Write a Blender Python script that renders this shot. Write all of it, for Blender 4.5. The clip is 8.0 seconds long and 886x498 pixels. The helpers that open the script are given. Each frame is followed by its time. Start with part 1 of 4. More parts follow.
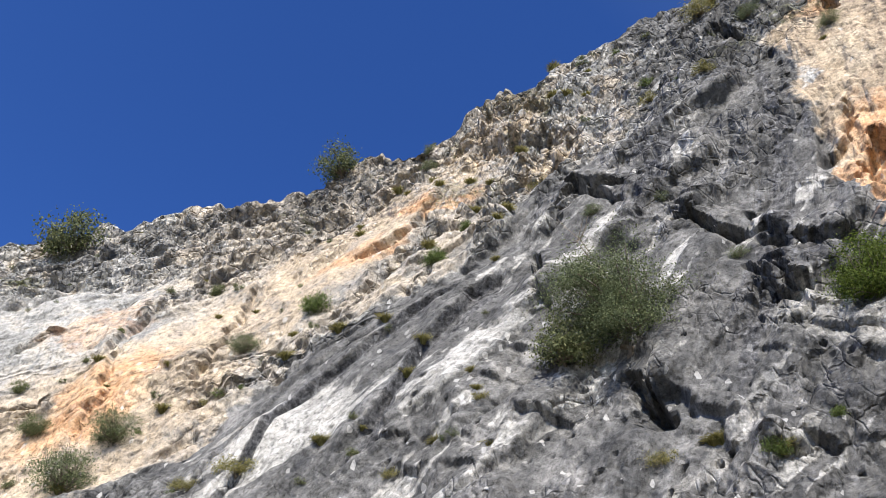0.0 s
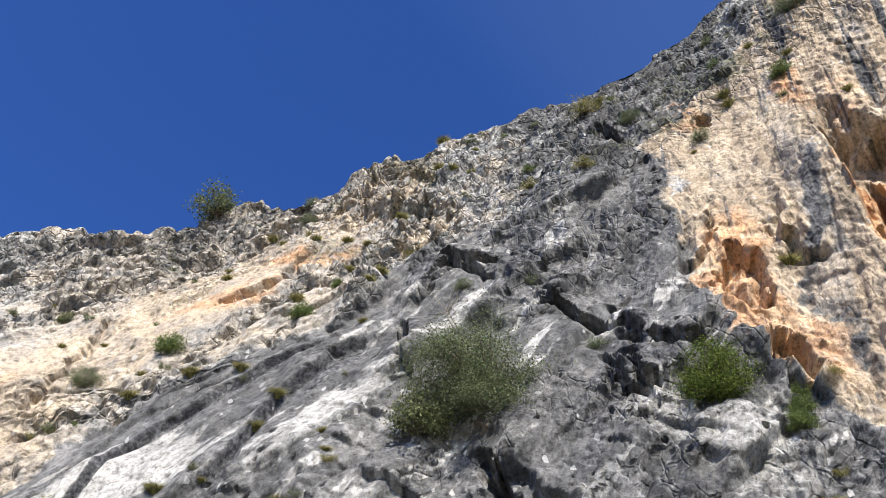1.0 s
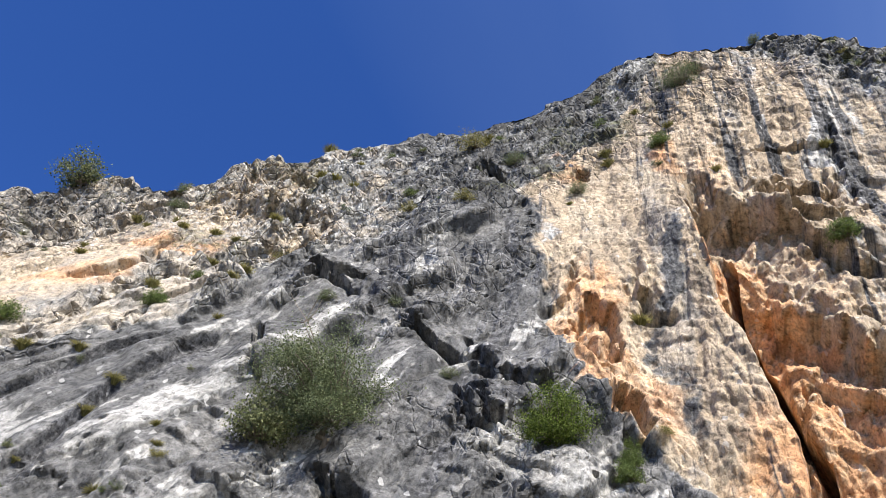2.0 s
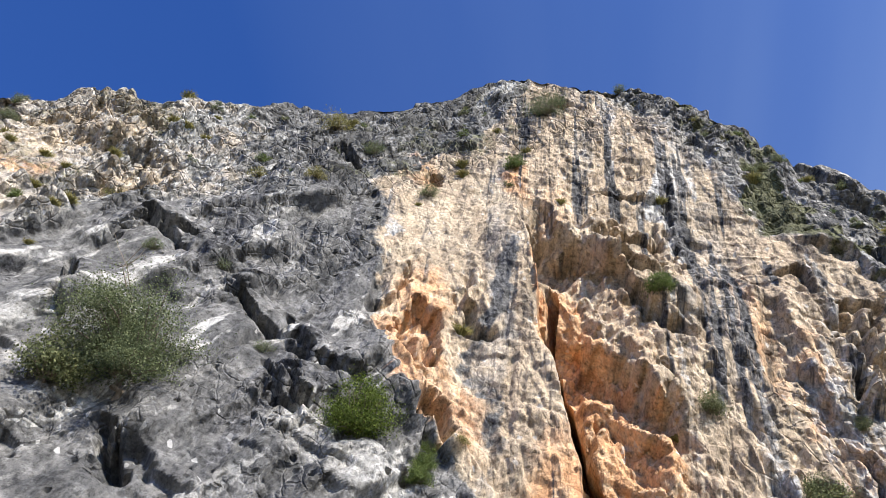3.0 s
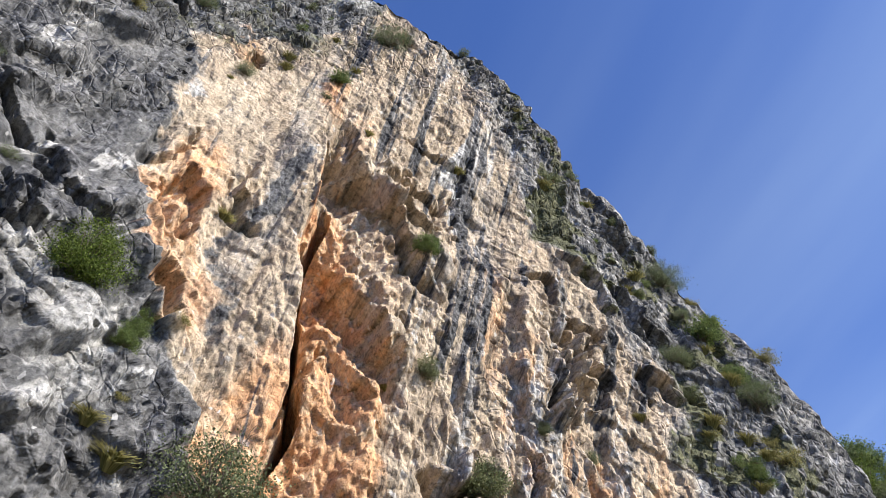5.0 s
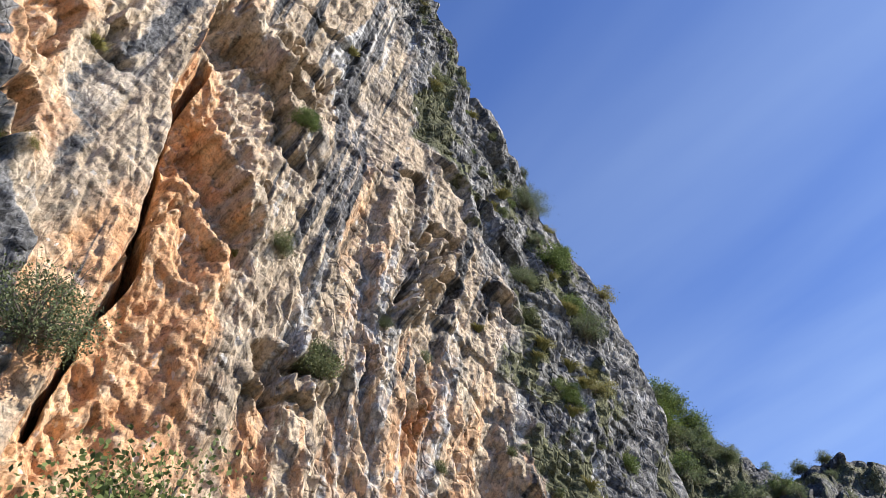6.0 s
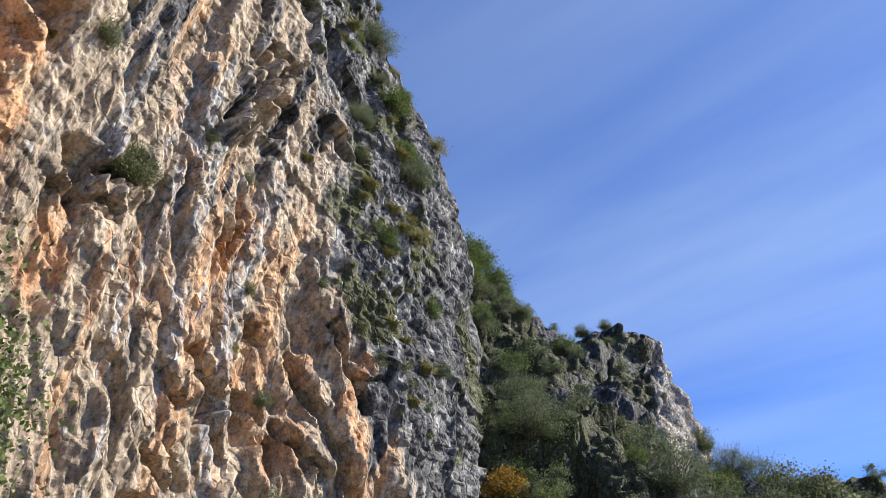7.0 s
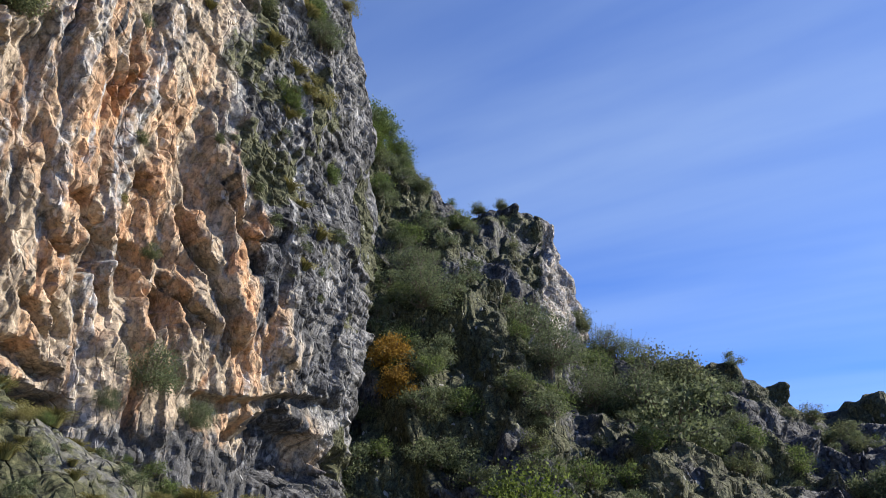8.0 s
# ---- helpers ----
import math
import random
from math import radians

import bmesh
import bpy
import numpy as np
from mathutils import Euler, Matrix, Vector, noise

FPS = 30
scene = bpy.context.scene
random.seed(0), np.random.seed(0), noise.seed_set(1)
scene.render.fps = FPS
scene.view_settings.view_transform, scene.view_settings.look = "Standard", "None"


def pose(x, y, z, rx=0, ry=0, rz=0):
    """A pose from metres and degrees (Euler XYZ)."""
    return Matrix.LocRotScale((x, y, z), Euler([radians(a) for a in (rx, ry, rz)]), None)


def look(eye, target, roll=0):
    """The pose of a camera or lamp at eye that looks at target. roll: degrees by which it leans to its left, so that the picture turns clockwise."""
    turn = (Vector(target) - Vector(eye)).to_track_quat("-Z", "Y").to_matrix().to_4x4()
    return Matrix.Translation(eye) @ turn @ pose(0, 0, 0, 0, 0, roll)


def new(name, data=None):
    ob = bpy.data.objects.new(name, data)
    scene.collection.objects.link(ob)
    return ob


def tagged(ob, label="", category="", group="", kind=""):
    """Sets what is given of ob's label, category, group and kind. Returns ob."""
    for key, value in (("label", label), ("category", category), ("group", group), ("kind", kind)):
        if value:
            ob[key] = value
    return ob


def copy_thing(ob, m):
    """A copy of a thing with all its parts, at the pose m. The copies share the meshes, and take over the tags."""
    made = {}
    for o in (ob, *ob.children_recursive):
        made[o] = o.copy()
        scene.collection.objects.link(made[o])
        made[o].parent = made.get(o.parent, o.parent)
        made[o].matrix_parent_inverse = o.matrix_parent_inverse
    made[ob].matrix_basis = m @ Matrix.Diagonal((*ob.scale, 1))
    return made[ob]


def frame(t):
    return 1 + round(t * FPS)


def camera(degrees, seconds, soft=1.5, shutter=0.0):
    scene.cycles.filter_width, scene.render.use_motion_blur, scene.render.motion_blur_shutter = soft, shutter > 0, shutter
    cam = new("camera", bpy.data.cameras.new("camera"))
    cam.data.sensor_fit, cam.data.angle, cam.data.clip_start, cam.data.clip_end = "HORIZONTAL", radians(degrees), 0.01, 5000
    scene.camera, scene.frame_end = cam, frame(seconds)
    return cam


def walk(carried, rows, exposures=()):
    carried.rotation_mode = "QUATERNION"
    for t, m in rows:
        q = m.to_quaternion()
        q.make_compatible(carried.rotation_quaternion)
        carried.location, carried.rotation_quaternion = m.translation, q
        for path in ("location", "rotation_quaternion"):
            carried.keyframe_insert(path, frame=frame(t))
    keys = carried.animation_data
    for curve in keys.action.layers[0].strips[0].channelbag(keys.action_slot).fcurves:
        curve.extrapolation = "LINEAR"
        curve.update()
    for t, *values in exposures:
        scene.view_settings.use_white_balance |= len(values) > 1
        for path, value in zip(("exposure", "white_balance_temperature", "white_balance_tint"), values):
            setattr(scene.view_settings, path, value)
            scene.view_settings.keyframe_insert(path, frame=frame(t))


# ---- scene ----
# ---- camera: one stance, panning and tilting ----
EYE = Vector((0.0, 0.0, 1.6))
cam = camera(55.1, 8.0, soft=0.7)
# seconds, bearing, elevation, lean (degrees; bearing 0 is +y, clockwise)
TURNS = [(0.0, -55.28, 49.32, 5.58), (0.5, -48.03, 51.92, 3.87), (1.0, -41.94, 54.20, 2.52), (1.5, -35.50, 55.51, 1.48),
         (1.7, -32.27, 55.68, 0.64), (2.8, -11.78, 54.77, -3.33), (3.0, -8.19, 54.48, -3.99), (3.5, 0.0, 52.73, -4.21),
         (4.0, 6.77, 51.16, -2.89), (4.2, 8.65, 50.87, -2.19), (5.3, 18.30, 47.40, 0.39), (5.5, 20.68, 46.24, 1.01),
         (6.0, 28.06, 41.65, 2.31), (6.5, 35.82, 36.04, 2.99), (7.0, 42.81, 31.29, 2.73), (7.5, 47.97, 27.73, 2.88), (8.0, 50.92, 22.97, 3.75)]


def way(bearing, elevation):
    a, e = radians(bearing), radians(elevation)
    return Vector((math.sin(a) * math.cos(e), math.cos(a) * math.cos(e), math.sin(e)))


walk(cam, [(t, look(EYE, EYE + way(a, e), r)) for t, a, e, r in TURNS],
     exposures=[(0.0, 0.82), (1.0, 0.9), (3.5, 1.05), (5.5, 1.0), (6.5, 0.97), (8.0, 0.8)])

# ---- world and sun ----
SUN_BEARING, SUN_HEIGHT = 131.0, 36.0
world = bpy.data.worlds.new("sky")
scene.world = world
world.use_nodes = True
wn = world.node_tree.nodes
wl = world.node_tree.links
sky = wn.new("ShaderNodeTexSky")
sky.sky_type = "NISHITA"
sky.sun_disc = False
sky.sun_elevation = radians(SUN_HEIGHT)
sky.sun_rotation = radians(SUN_BEARING)
sky.altitude = 2200.0
sky.air_density = 0.9
sky.dust_density = 0.15
sky.ozone_density = 5.0
background = wn["Background"]
background.inputs["Strength"].default_value = 0.132
deep = wn.new("ShaderNodeHueSaturation")
deep.inputs["Hue"].default_value = 0.514
deep.inputs["Saturation"].default_value = 1.18
wl.new(sky.outputs[0], deep.inputs["Color"])
# thin high cirrus: wisps on a flat layer overhead, drawn out along one wind direction
where = wn.new("ShaderNodeTexCoord")
parts = wn.new("ShaderNodeSeparateXYZ")
wl.new(where.outputs["Generated"], parts.inputs[0])


def world_math(kind, a, b, clamp=False):
    n = wn.new("ShaderNodeMath")
    n.operation, n.use_clamp = kind, clamp
    for at, value in enumerate((a, b)):
        if isinstance(value, (int, float)):
            n.inputs[at].default_value = value
        else:
            wl.new(value, n.inputs[at])
    return n.outputs[0]


lift = world_math("MAXIMUM", parts.outputs[2], 0.05)
layer = wn.new("ShaderNodeCombineXYZ")
east = world_math("DIVIDE", parts.outputs[0], lift)
wl.new(world_math("MULTIPLY", east, 2.6), layer.inputs[0])
wl.new(world_math("ADD", world_math("MULTIPLY", world_math("DIVIDE", parts.outputs[1], lift), 0.55), world_math("MULTIPLY", east, 0.35)), layer.inputs[1])
wisps = wn.new("ShaderNodeTexNoise")
wisps.inputs["Scale"].default_value = 0.8
wisps.inputs["Detail"].default_value = 5.0
wisps.inputs["Roughness"].default_value = 0.45
wisps.inputs["Distortion"].default_value = 0.35
wl.new(layer.outputs[0], wisps.inputs["Vector"])
cover = world_math("MULTIPLY", world_math("SUBTRACT", wisps.outputs["Fac"], 0.32), 1.7, True)
spread = world_math("MULTIPLY", world_math("MULTIPLY", world_math("ADD", east, 0.28), 0.75, True), world_math("MULTIPLY", lift, 2.2, True))
cirrus = wn.new("ShaderNodeMix")
cirrus.data_type = "RGBA"
wl.new(world_math("MULTIPLY", world_math("ADD", world_math("MULTIPLY", cover, 0.36), 0.08), spread), cirrus.inputs[0])
wl.new(deep.outputs[0], cirrus.inputs[6])
cirrus.inputs[7].default_value = (3.6, 4.5, 5.1, 1.0)
wl.new(cirrus.outputs[2], background.inputs[0])

sun = new("sun", bpy.data.lights.new("sun", "SUN"))
sun.data.energy = 5.0
sun.data.angle = radians(0.53)
sun.data.color = (1.0, 0.94, 0.84)
sun.matrix_world = look(Vector((0, 0, 0)), -way(SUN_BEARING, SUN_HEIGHT))


# ---- materials ----
def node(m, kind, **values):
    n = m.node_tree.nodes.new("ShaderNode" + kind)
    for key, value in values.items():
        if key in n.inputs:
            n.inputs[key].default_value = value
    return n


def link(m, a, b):
    m.node_tree.links.new(a, b)


def blank(name, roughness=0.9, specular=0.25):
    m = bpy.data.materials.new(name)
    m.use_nodes = True
    b = m.node_tree.nodes["Principled BSDF"]
    b.inputs["Roughness"].default_value = roughness
    b.inputs["Specular IOR Level"].default_value = specular
    return m, b


def ramp(m, source, stops):
    n = m.node_tree.nodes.new("ShaderNodeValToRGB")
    while len(n.color_ramp.elements) < len(stops):
        n.color_ramp.elements.new(0.5)
    for e, (at, c) in zip(n.color_ramp.elements, stops):
        e.position = at
        e.color = (*c, 1.0) if len(c) == 3 else c
    link(m, source, n.inputs[0])
    return n.outputs[0]


def grey(v):
    return (v, v, v)


def coords(m, scale=(1, 1, 1), turn=(0, 0, 0)):
    c = m.node_tree.nodes.new("ShaderNodeNewGeometry")
    p = node(m, "Mapping", Scale=scale, Rotation=turn)
    link(m, c.outputs["Position"], p.inputs[0])
    return p.outputs[0]


def grain(m, scale, detail=6.0, rough=0.6, stretch=(1, 1, 1), turn=(0, 0, 0), warp=0.0):
    n = node(m, "TexNoise", Scale=scale, Detail=detail, Roughness=rough, Distortion=warp)
    link(m, coords(m, stretch, turn), n.inputs["Vector"])
    return n.outputs["Fac"]


def mixed(m, fac, a, b, kind="MIX"):
    n = m.node_tree.nodes.new("ShaderNodeMix")
    n.data_type = "RGBA"
    n.blend_type = kind
    for value, at in ((fac, 0), (a, 6), (b, 7)):
        if isinstance(value, (int, float)):
            n.inputs[at].default_value = value
        elif isinstance(value, tuple):
            n.inputs[at].default_value = (*value, 1.0)
        else:
            link(m, value, n.inputs[at])
    return n.outputs[2]


def sums(m, kind, a, b, clamp=False):
    n = m.node_tree.nodes.new("ShaderNodeMath")
    n.operation = kind
    n.use_clamp = clamp
    for value, at in ((a, 0), (b, 1)):
        if isinstance(value, (int, float)):
            n.inputs[at].default_value = value
        else:
            link(m, value, n.inputs[at])
    return n.outputs[0]


def stored(m, name):
    n = m.node_tree.nodes.new("ShaderNodeAttribute")
    n.attribute_name = name
    return n.outputs["Fac"]


def rock_material(name, tint=(1, 1, 1)):
    """Weathered limestone: grey crust, buff breaks, iron-stained ochre, black water streaks, white lime, lichen, and
    shade painted in below the ramp's steps.
    """
    m, b = blank(name, 0.85, 0.25)
    fine = grain(m, 3.2, 12, 0.74)
    grit = grain(m, 9.0, 8, 0.75, warp=0.3)
    patch = grain(m, 0.45, 10, 0.72, warp=0.5)
    ragged = grain(m, 1.4, 10, 0.72, warp=0.4)
    down = m.node_tree.nodes.new("ShaderNodeCombineXYZ")
    place = m.node_tree.nodes.new("ShaderNodeNewGeometry")
    parts_of = m.node_tree.nodes.new("ShaderNodeSeparateXYZ")
    link(m, place.outputs["Position"], parts_of.inputs[0])
    link(m, stored(m, "fall"), down.inputs[0])
    link(m, sums(m, "MULTIPLY", parts_of.outputs[2], 0.07), down.inputs[1])

    def trickle(scale, detail, rough):
        """Noise drawn out along the way that water takes down the face."""
        n = node(m, "TexNoise", Scale=scale, Detail=detail, Roughness=rough, Distortion=0.25)
        link(m, down.outputs[0], n.inputs["Vector"])
        return n.outputs["Fac"]

    drawn = trickle(2.2, 8, 0.68)

    def crisp(name, edge, width=0.10, spread=1.5):
        """A stain with a ragged edge: its cover broken up by the grain."""
        shifted = sums(m, "ADD", stored(m, name), sums(m, "MULTIPLY", sums(m, "SUBTRACT", edge, 0.5), spread))
        return ramp(m, shifted, [(0.5 - width, grey(0)), (0.5 + width, grey(1))])

    wobble = node(m, "TexNoise", Scale=1.3, Detail=4.0)
    link(m, coords(m), wobble.inputs["Vector"])

    def facets(size, stretch, slope, flowing=False):
        """Chipped stone: cells of about that size in metres, drawn out down the fall of the face, each one a plane with a tilt of its own. Returns the height and a random value."""
        flat = m.node_tree.nodes.new("ShaderNodeCombineXYZ")
        link(m, sums(m, "MULTIPLY", stored(m, "fall"), 1.0 / size), flat.inputs[0])
        link(m, sums(m, "MULTIPLY", parts_of.outputs[2], stretch / size), flat.inputs[1])
        at = m.node_tree.nodes.new("ShaderNodeVectorMath")
        at.operation = "MULTIPLY_ADD"
        link(m, wobble.outputs["Color"], at.inputs[0])
        at.inputs[1].default_value = (0.14, 0.14, 0.14)
        link(m, flat.outputs[0] if flowing else coords(m, (1 / size, 1 / size, stretch / size), (0.25, -0.35, 0.5)), at.inputs[2])
        v = node(m, "TexVoronoi", Scale=1.0)
        link(m, at.outputs[0], v.inputs["Vector"])
        off = m.node_tree.nodes.new("ShaderNodeVectorMath")
        off.operation = "SUBTRACT"
        link(m, at.outputs[0], off.inputs[0])
        link(m, v.outputs["Position"], off.inputs[1])
        tilt = m.node_tree.nodes.new("ShaderNodeVectorMath")
        tilt.operation = "SUBTRACT"
        link(m, v.outputs["Color"], tilt.inputs[0])
        tilt.inputs[1].default_value = (0.5, 0.5, 0.5)
        dot = m.node_tree.nodes.new("ShaderNodeVectorMath")
        dot.operation = "DOT_PRODUCT"
        link(m, off.outputs[0], dot.inputs[0])
        link(m, tilt.outputs[0], dot.inputs[1])
        split = m.node_tree.nodes.new("ShaderNodeSeparateColor")
        link(m, v.outputs["Color"], split.inputs[0])
        return sums(m, "MULTIPLY", dot.outputs["Value"], size * slope), split.outputs[0]

    large, large_id = facets(1.1, 0.22, 1.7, True)
    middle, middle_id = facets(0.42, 0.35, 1.7, True)
    little, little_id = facets(0.2, 0.6, 1.6)
    edges = node(m, "TexVoronoi", Scale=1.0)
    edges.feature = "DISTANCE_TO_EDGE"
    bent = m.node_tree.nodes.new("ShaderNodeVectorMath")
    bent.operation = "MULTIPLY_ADD"
    link(m, wobble.outputs["Color"], bent.inputs[0])
    bent.inputs[1].default_value = (0.3, 0.3, 0.3)
    link(m, coords(m, (1.3, 1.3, 0.8), (0.3, -0.5, 0.4)), bent.inputs[2])
    link(m, bent.outputs[0], edges.inputs["Vector"])
    fissure = ramp(m, edges.outputs["Distance"], [(0.0, grey(0.0)), (0.07, grey(1.0))])
    chipped = stored(m, "chip")
    stone = ramp(m, patch, [(0.30, (0.22, 0.215, 0.205)), (0.46, (0.35, 0.345, 0.33)), (0.62, (0.54, 0.525, 0.495))])
    buff = ramp(m, patch, [(0.32, (0.29, 0.24, 0.18)), (0.46, (0.47, 0.37, 0.265)), (0.62, (0.56, 0.465, 0.345))])
    iron = ramp(m, grain(m, 0.7, 8, 0.7, warp=0.6), [(0.34, (0.50, 0.25, 0.125)), (0.5, (0.64, 0.375, 0.20)), (0.66, (0.70, 0.53, 0.36))])
    c = mixed(m, crisp("buff", patch, 0.25), stone, buff)
    c = mixed(m, crisp("ochre", ragged, 0.3, 1.2), c, iron)
    c = mixed(m, crisp("pale", ragged, 0.15), c, ramp(m, fine, [(0.35, (0.38, 0.38, 0.37)), (0.6, (0.58, 0.57, 0.55))]))
    c = mixed(m, crisp("patina_and_shade", ragged, 0.16), c, ramp(m, patch, [(0.34, (0.055, 0.056, 0.059)), (0.5, (0.135, 0.134, 0.133)), (0.64, (0.28, 0.275, 0.27))]))
    c = mixed(m, crisp("streak_and_shade", drawn, 0.12, 1.7), c, ramp(m, fine, [(0.36, (0.04, 0.041, 0.046)), (0.5, (0.095, 0.095, 0.10)), (0.64, (0.21, 0.21, 0.215))]))
    runs = mixed(m, stored(m, "runs"), grey(1.0), ramp(m, trickle(1.7, 9, 0.72), [(0.37, (0.26, 0.27, 0.30)), (0.44, (0.8, 0.79, 0.78)), (0.53, (1.04, 1.01, 0.98)), (0.63, (1.22, 1.22, 1.24))]))
    c = mixed(m, 1.0, c, runs, "MULTIPLY")
    c = mixed(m, 1.0, c, mixed(m, stored(m, "runs"), grey(1.0), ramp(m, trickle(4.6, 7, 0.7), [(0.36, (0.4, 0.41, 0.44)), (0.43, (0.9, 0.9, 0.9)), (0.54, grey(1.03)), (0.66, (1.12, 1.12, 1.13))])), "MULTIPLY")
    c = mixed(m, crisp("lichen", fine, 0.15), c, ramp(m, grit, [(0.38, (0.05, 0.058, 0.026)), (0.62, (0.17, 0.165, 0.085))]))
    c = mixed(m, 1.0, c, ramp(m, fine, [(0.37, grey(0.36)), (0.45, grey(0.8)), (0.54, grey(1.0)), (0.64, grey(1.12))]), "MULTIPLY")
    c = mixed(m, chipped, c, mixed(m, 1.0, c, ramp(m, middle_id, [(0.0, grey(0.62)), (0.5, grey(0.95)), (1.0, grey(1.1))]), "MULTIPLY"))
    c = mixed(m, chipped, c, mixed(m, 1.0, c, ramp(m, little_id, [(0.0, grey(0.5)), (0.45, grey(0.95)), (1.0, grey(1.15))]), "MULTIPLY"))
    c = mixed(m, 1.0, c, ramp(m, grit, [(0.36, grey(0.45)), (0.45, grey(0.88)), (0.55, grey(1.0)), (0.65, grey(1.12))]), "MULTIPLY")
    c = mixed(m, ramp(m, little_id, [(0.986, grey(0)), (0.99, grey(0.5))]), c, (0.55, 0.54, 0.52))
    c = mixed(m, 1.0, c, tint, "MULTIPLY")
    link(m, c, b.inputs["Base Color"])
    bump = node(m, "Bump", Strength=1.0, Distance=1.0)
    height = sums(m, "ADD", sums(m, "MULTIPLY", sums(m, "ADD", sums(m, "ADD", large, middle), sums(m, "ADD", little, sums(m, "MULTIPLY", sums(m, "MULTIPLY", fissure, chipped), 0.12))), chipped), sums(m, "MULTIPLY", grain(m, 2.2, 12, 0.74), 0.09))
    link(m, height, bump.inputs["Height"])
    link(m, bump.outputs[0], b.inputs["Normal"])
    return m


def leaf_material(name, dark, light, gloss=0.65):
    m, b = blank(name, gloss, 0.12)
    info = m.node_tree.nodes.new("ShaderNodeNewGeometry")
    c = ramp(m, info.outputs["Random Per Island"], [(0.0, dark), (0.6, tuple((p + q) / 2 for p, q in zip(dark, light))), (1.0, light)])
    link(m, c, b.inputs["Base Color"])
    b.inputs["Transmission Weight"].default_value = 0.0
    b.inputs["Subsurface Weight"].default_value = 0.0
    t = m.node_tree.nodes.new("ShaderNodeBsdfTranslucent")
    link(m, c, t.inputs["Color"])
    mix = m.node_tree.nodes.new("ShaderNodeMixShader")
    mix.inputs[0].default_value = 0.42
    link(m, b.outputs[0], mix.inputs[1])
    link(m, t.outputs[0], mix.inputs[2])
    link(m, mix.outputs[0], m.node_tree.nodes["Material Output"].inputs["Surface"])
    return m


def bark_material():
    m, b = blank("bark", 0.9)
    c = ramp(m, grain(m, 9.0, 6, 0.7, (1, 1, 0.3)), [(0.3, (0.07, 0.055, 0.04)), (0.7, (0.24, 0.2, 0.16))])
    link(m, c, b.inputs["Base Color"])
    return m


def soil_material():
    m, b = blank("stony_soil", 0.95)
    c = ramp(m, grain(m, 0.7, 9, 0.7), [(0.3, (0.07, 0.075, 0.035)), (0.5, (0.17, 0.15, 0.10)), (0.7, (0.34, 0.31, 0.26))])
    link(m, c, b.inputs["Base Color"])
    bump = node(m, "Bump", Strength=0.7, Distance=0.3)
    link(m, grain(m, 3.0, 9, 0.75), bump.inputs["Height"])
    link(m, bump.outputs[0], b.inputs["Normal"])
    return m


ROCK = rock_material("limestone")
BARK = bark_material()
SOIL = soil_material()
OLIVE = leaf_material("olive_leaf", (0.05, 0.07, 0.033), (0.235, 0.265, 0.14))
GREEN = leaf_material("green_leaf", (0.04, 0.065, 0.02), (0.20, 0.25, 0.08))
LIME = leaf_material("lime_leaf", (0.025, 0.045, 0.010), (0.20, 0.255, 0.055))
DULL = leaf_material("dull_leaf", (0.05, 0.065, 0.03), (0.24, 0.255, 0.125))
BROAD = leaf_material("broad_leaf", (0.05, 0.075, 0.025), (0.24, 0.28, 0.10))
STRAW = leaf_material("straw", (0.12, 0.12, 0.04), (0.34, 0.30, 0.12))
RUST = leaf_material("rust_leaf", (0.16, 0.09, 0.02), (0.42, 0.26, 0.05))


# ---- relief of the rock ----
TABLE = np.random.RandomState(7).rand(65536).astype(np.float32)


def hashed(ix, iy, iz, seed):
    h = (ix * np.int32(73856093)) ^ (iy * np.int32(19349663)) ^ (iz * np.int32(83492791)) ^ np.int32((seed * 40503 * 17) & 0x7FFFFFF)
    return TABLE[(h ^ (h >> 15)) & 65535]


def value_noise(p, seed):
    """Smooth noise from -1 to 1 at the points p (n, 3)."""
    i = np.floor(p).astype(np.int32)
    f = (p - i).astype(np.float32)
    f = f * f * (3 - 2 * f)
    g = 1 - f
    total = 0
    for dx in (0, 1):
        for dy in (0, 1):
            wxy = (f[:, 0] if dx else g[:, 0]) * (f[:, 1] if dy else g[:, 1])
            for dz in (0, 1):
                total = total + wxy * (f[:, 2] if dz else g[:, 2]) * hashed(i[:, 0] + dx, i[:, 1] + dy, i[:, 2] + dz, seed)
    return 2 * total - 1


def fractal(p, seed, octaves=4, gain=0.5):
    total, size, a = 0, 1.0, 1.0
    for k in range(octaves):
        total = total + a * value_noise(p * size + 17.3 * k, seed + k)
        size, a = size * 2.03, a * gain
    return total


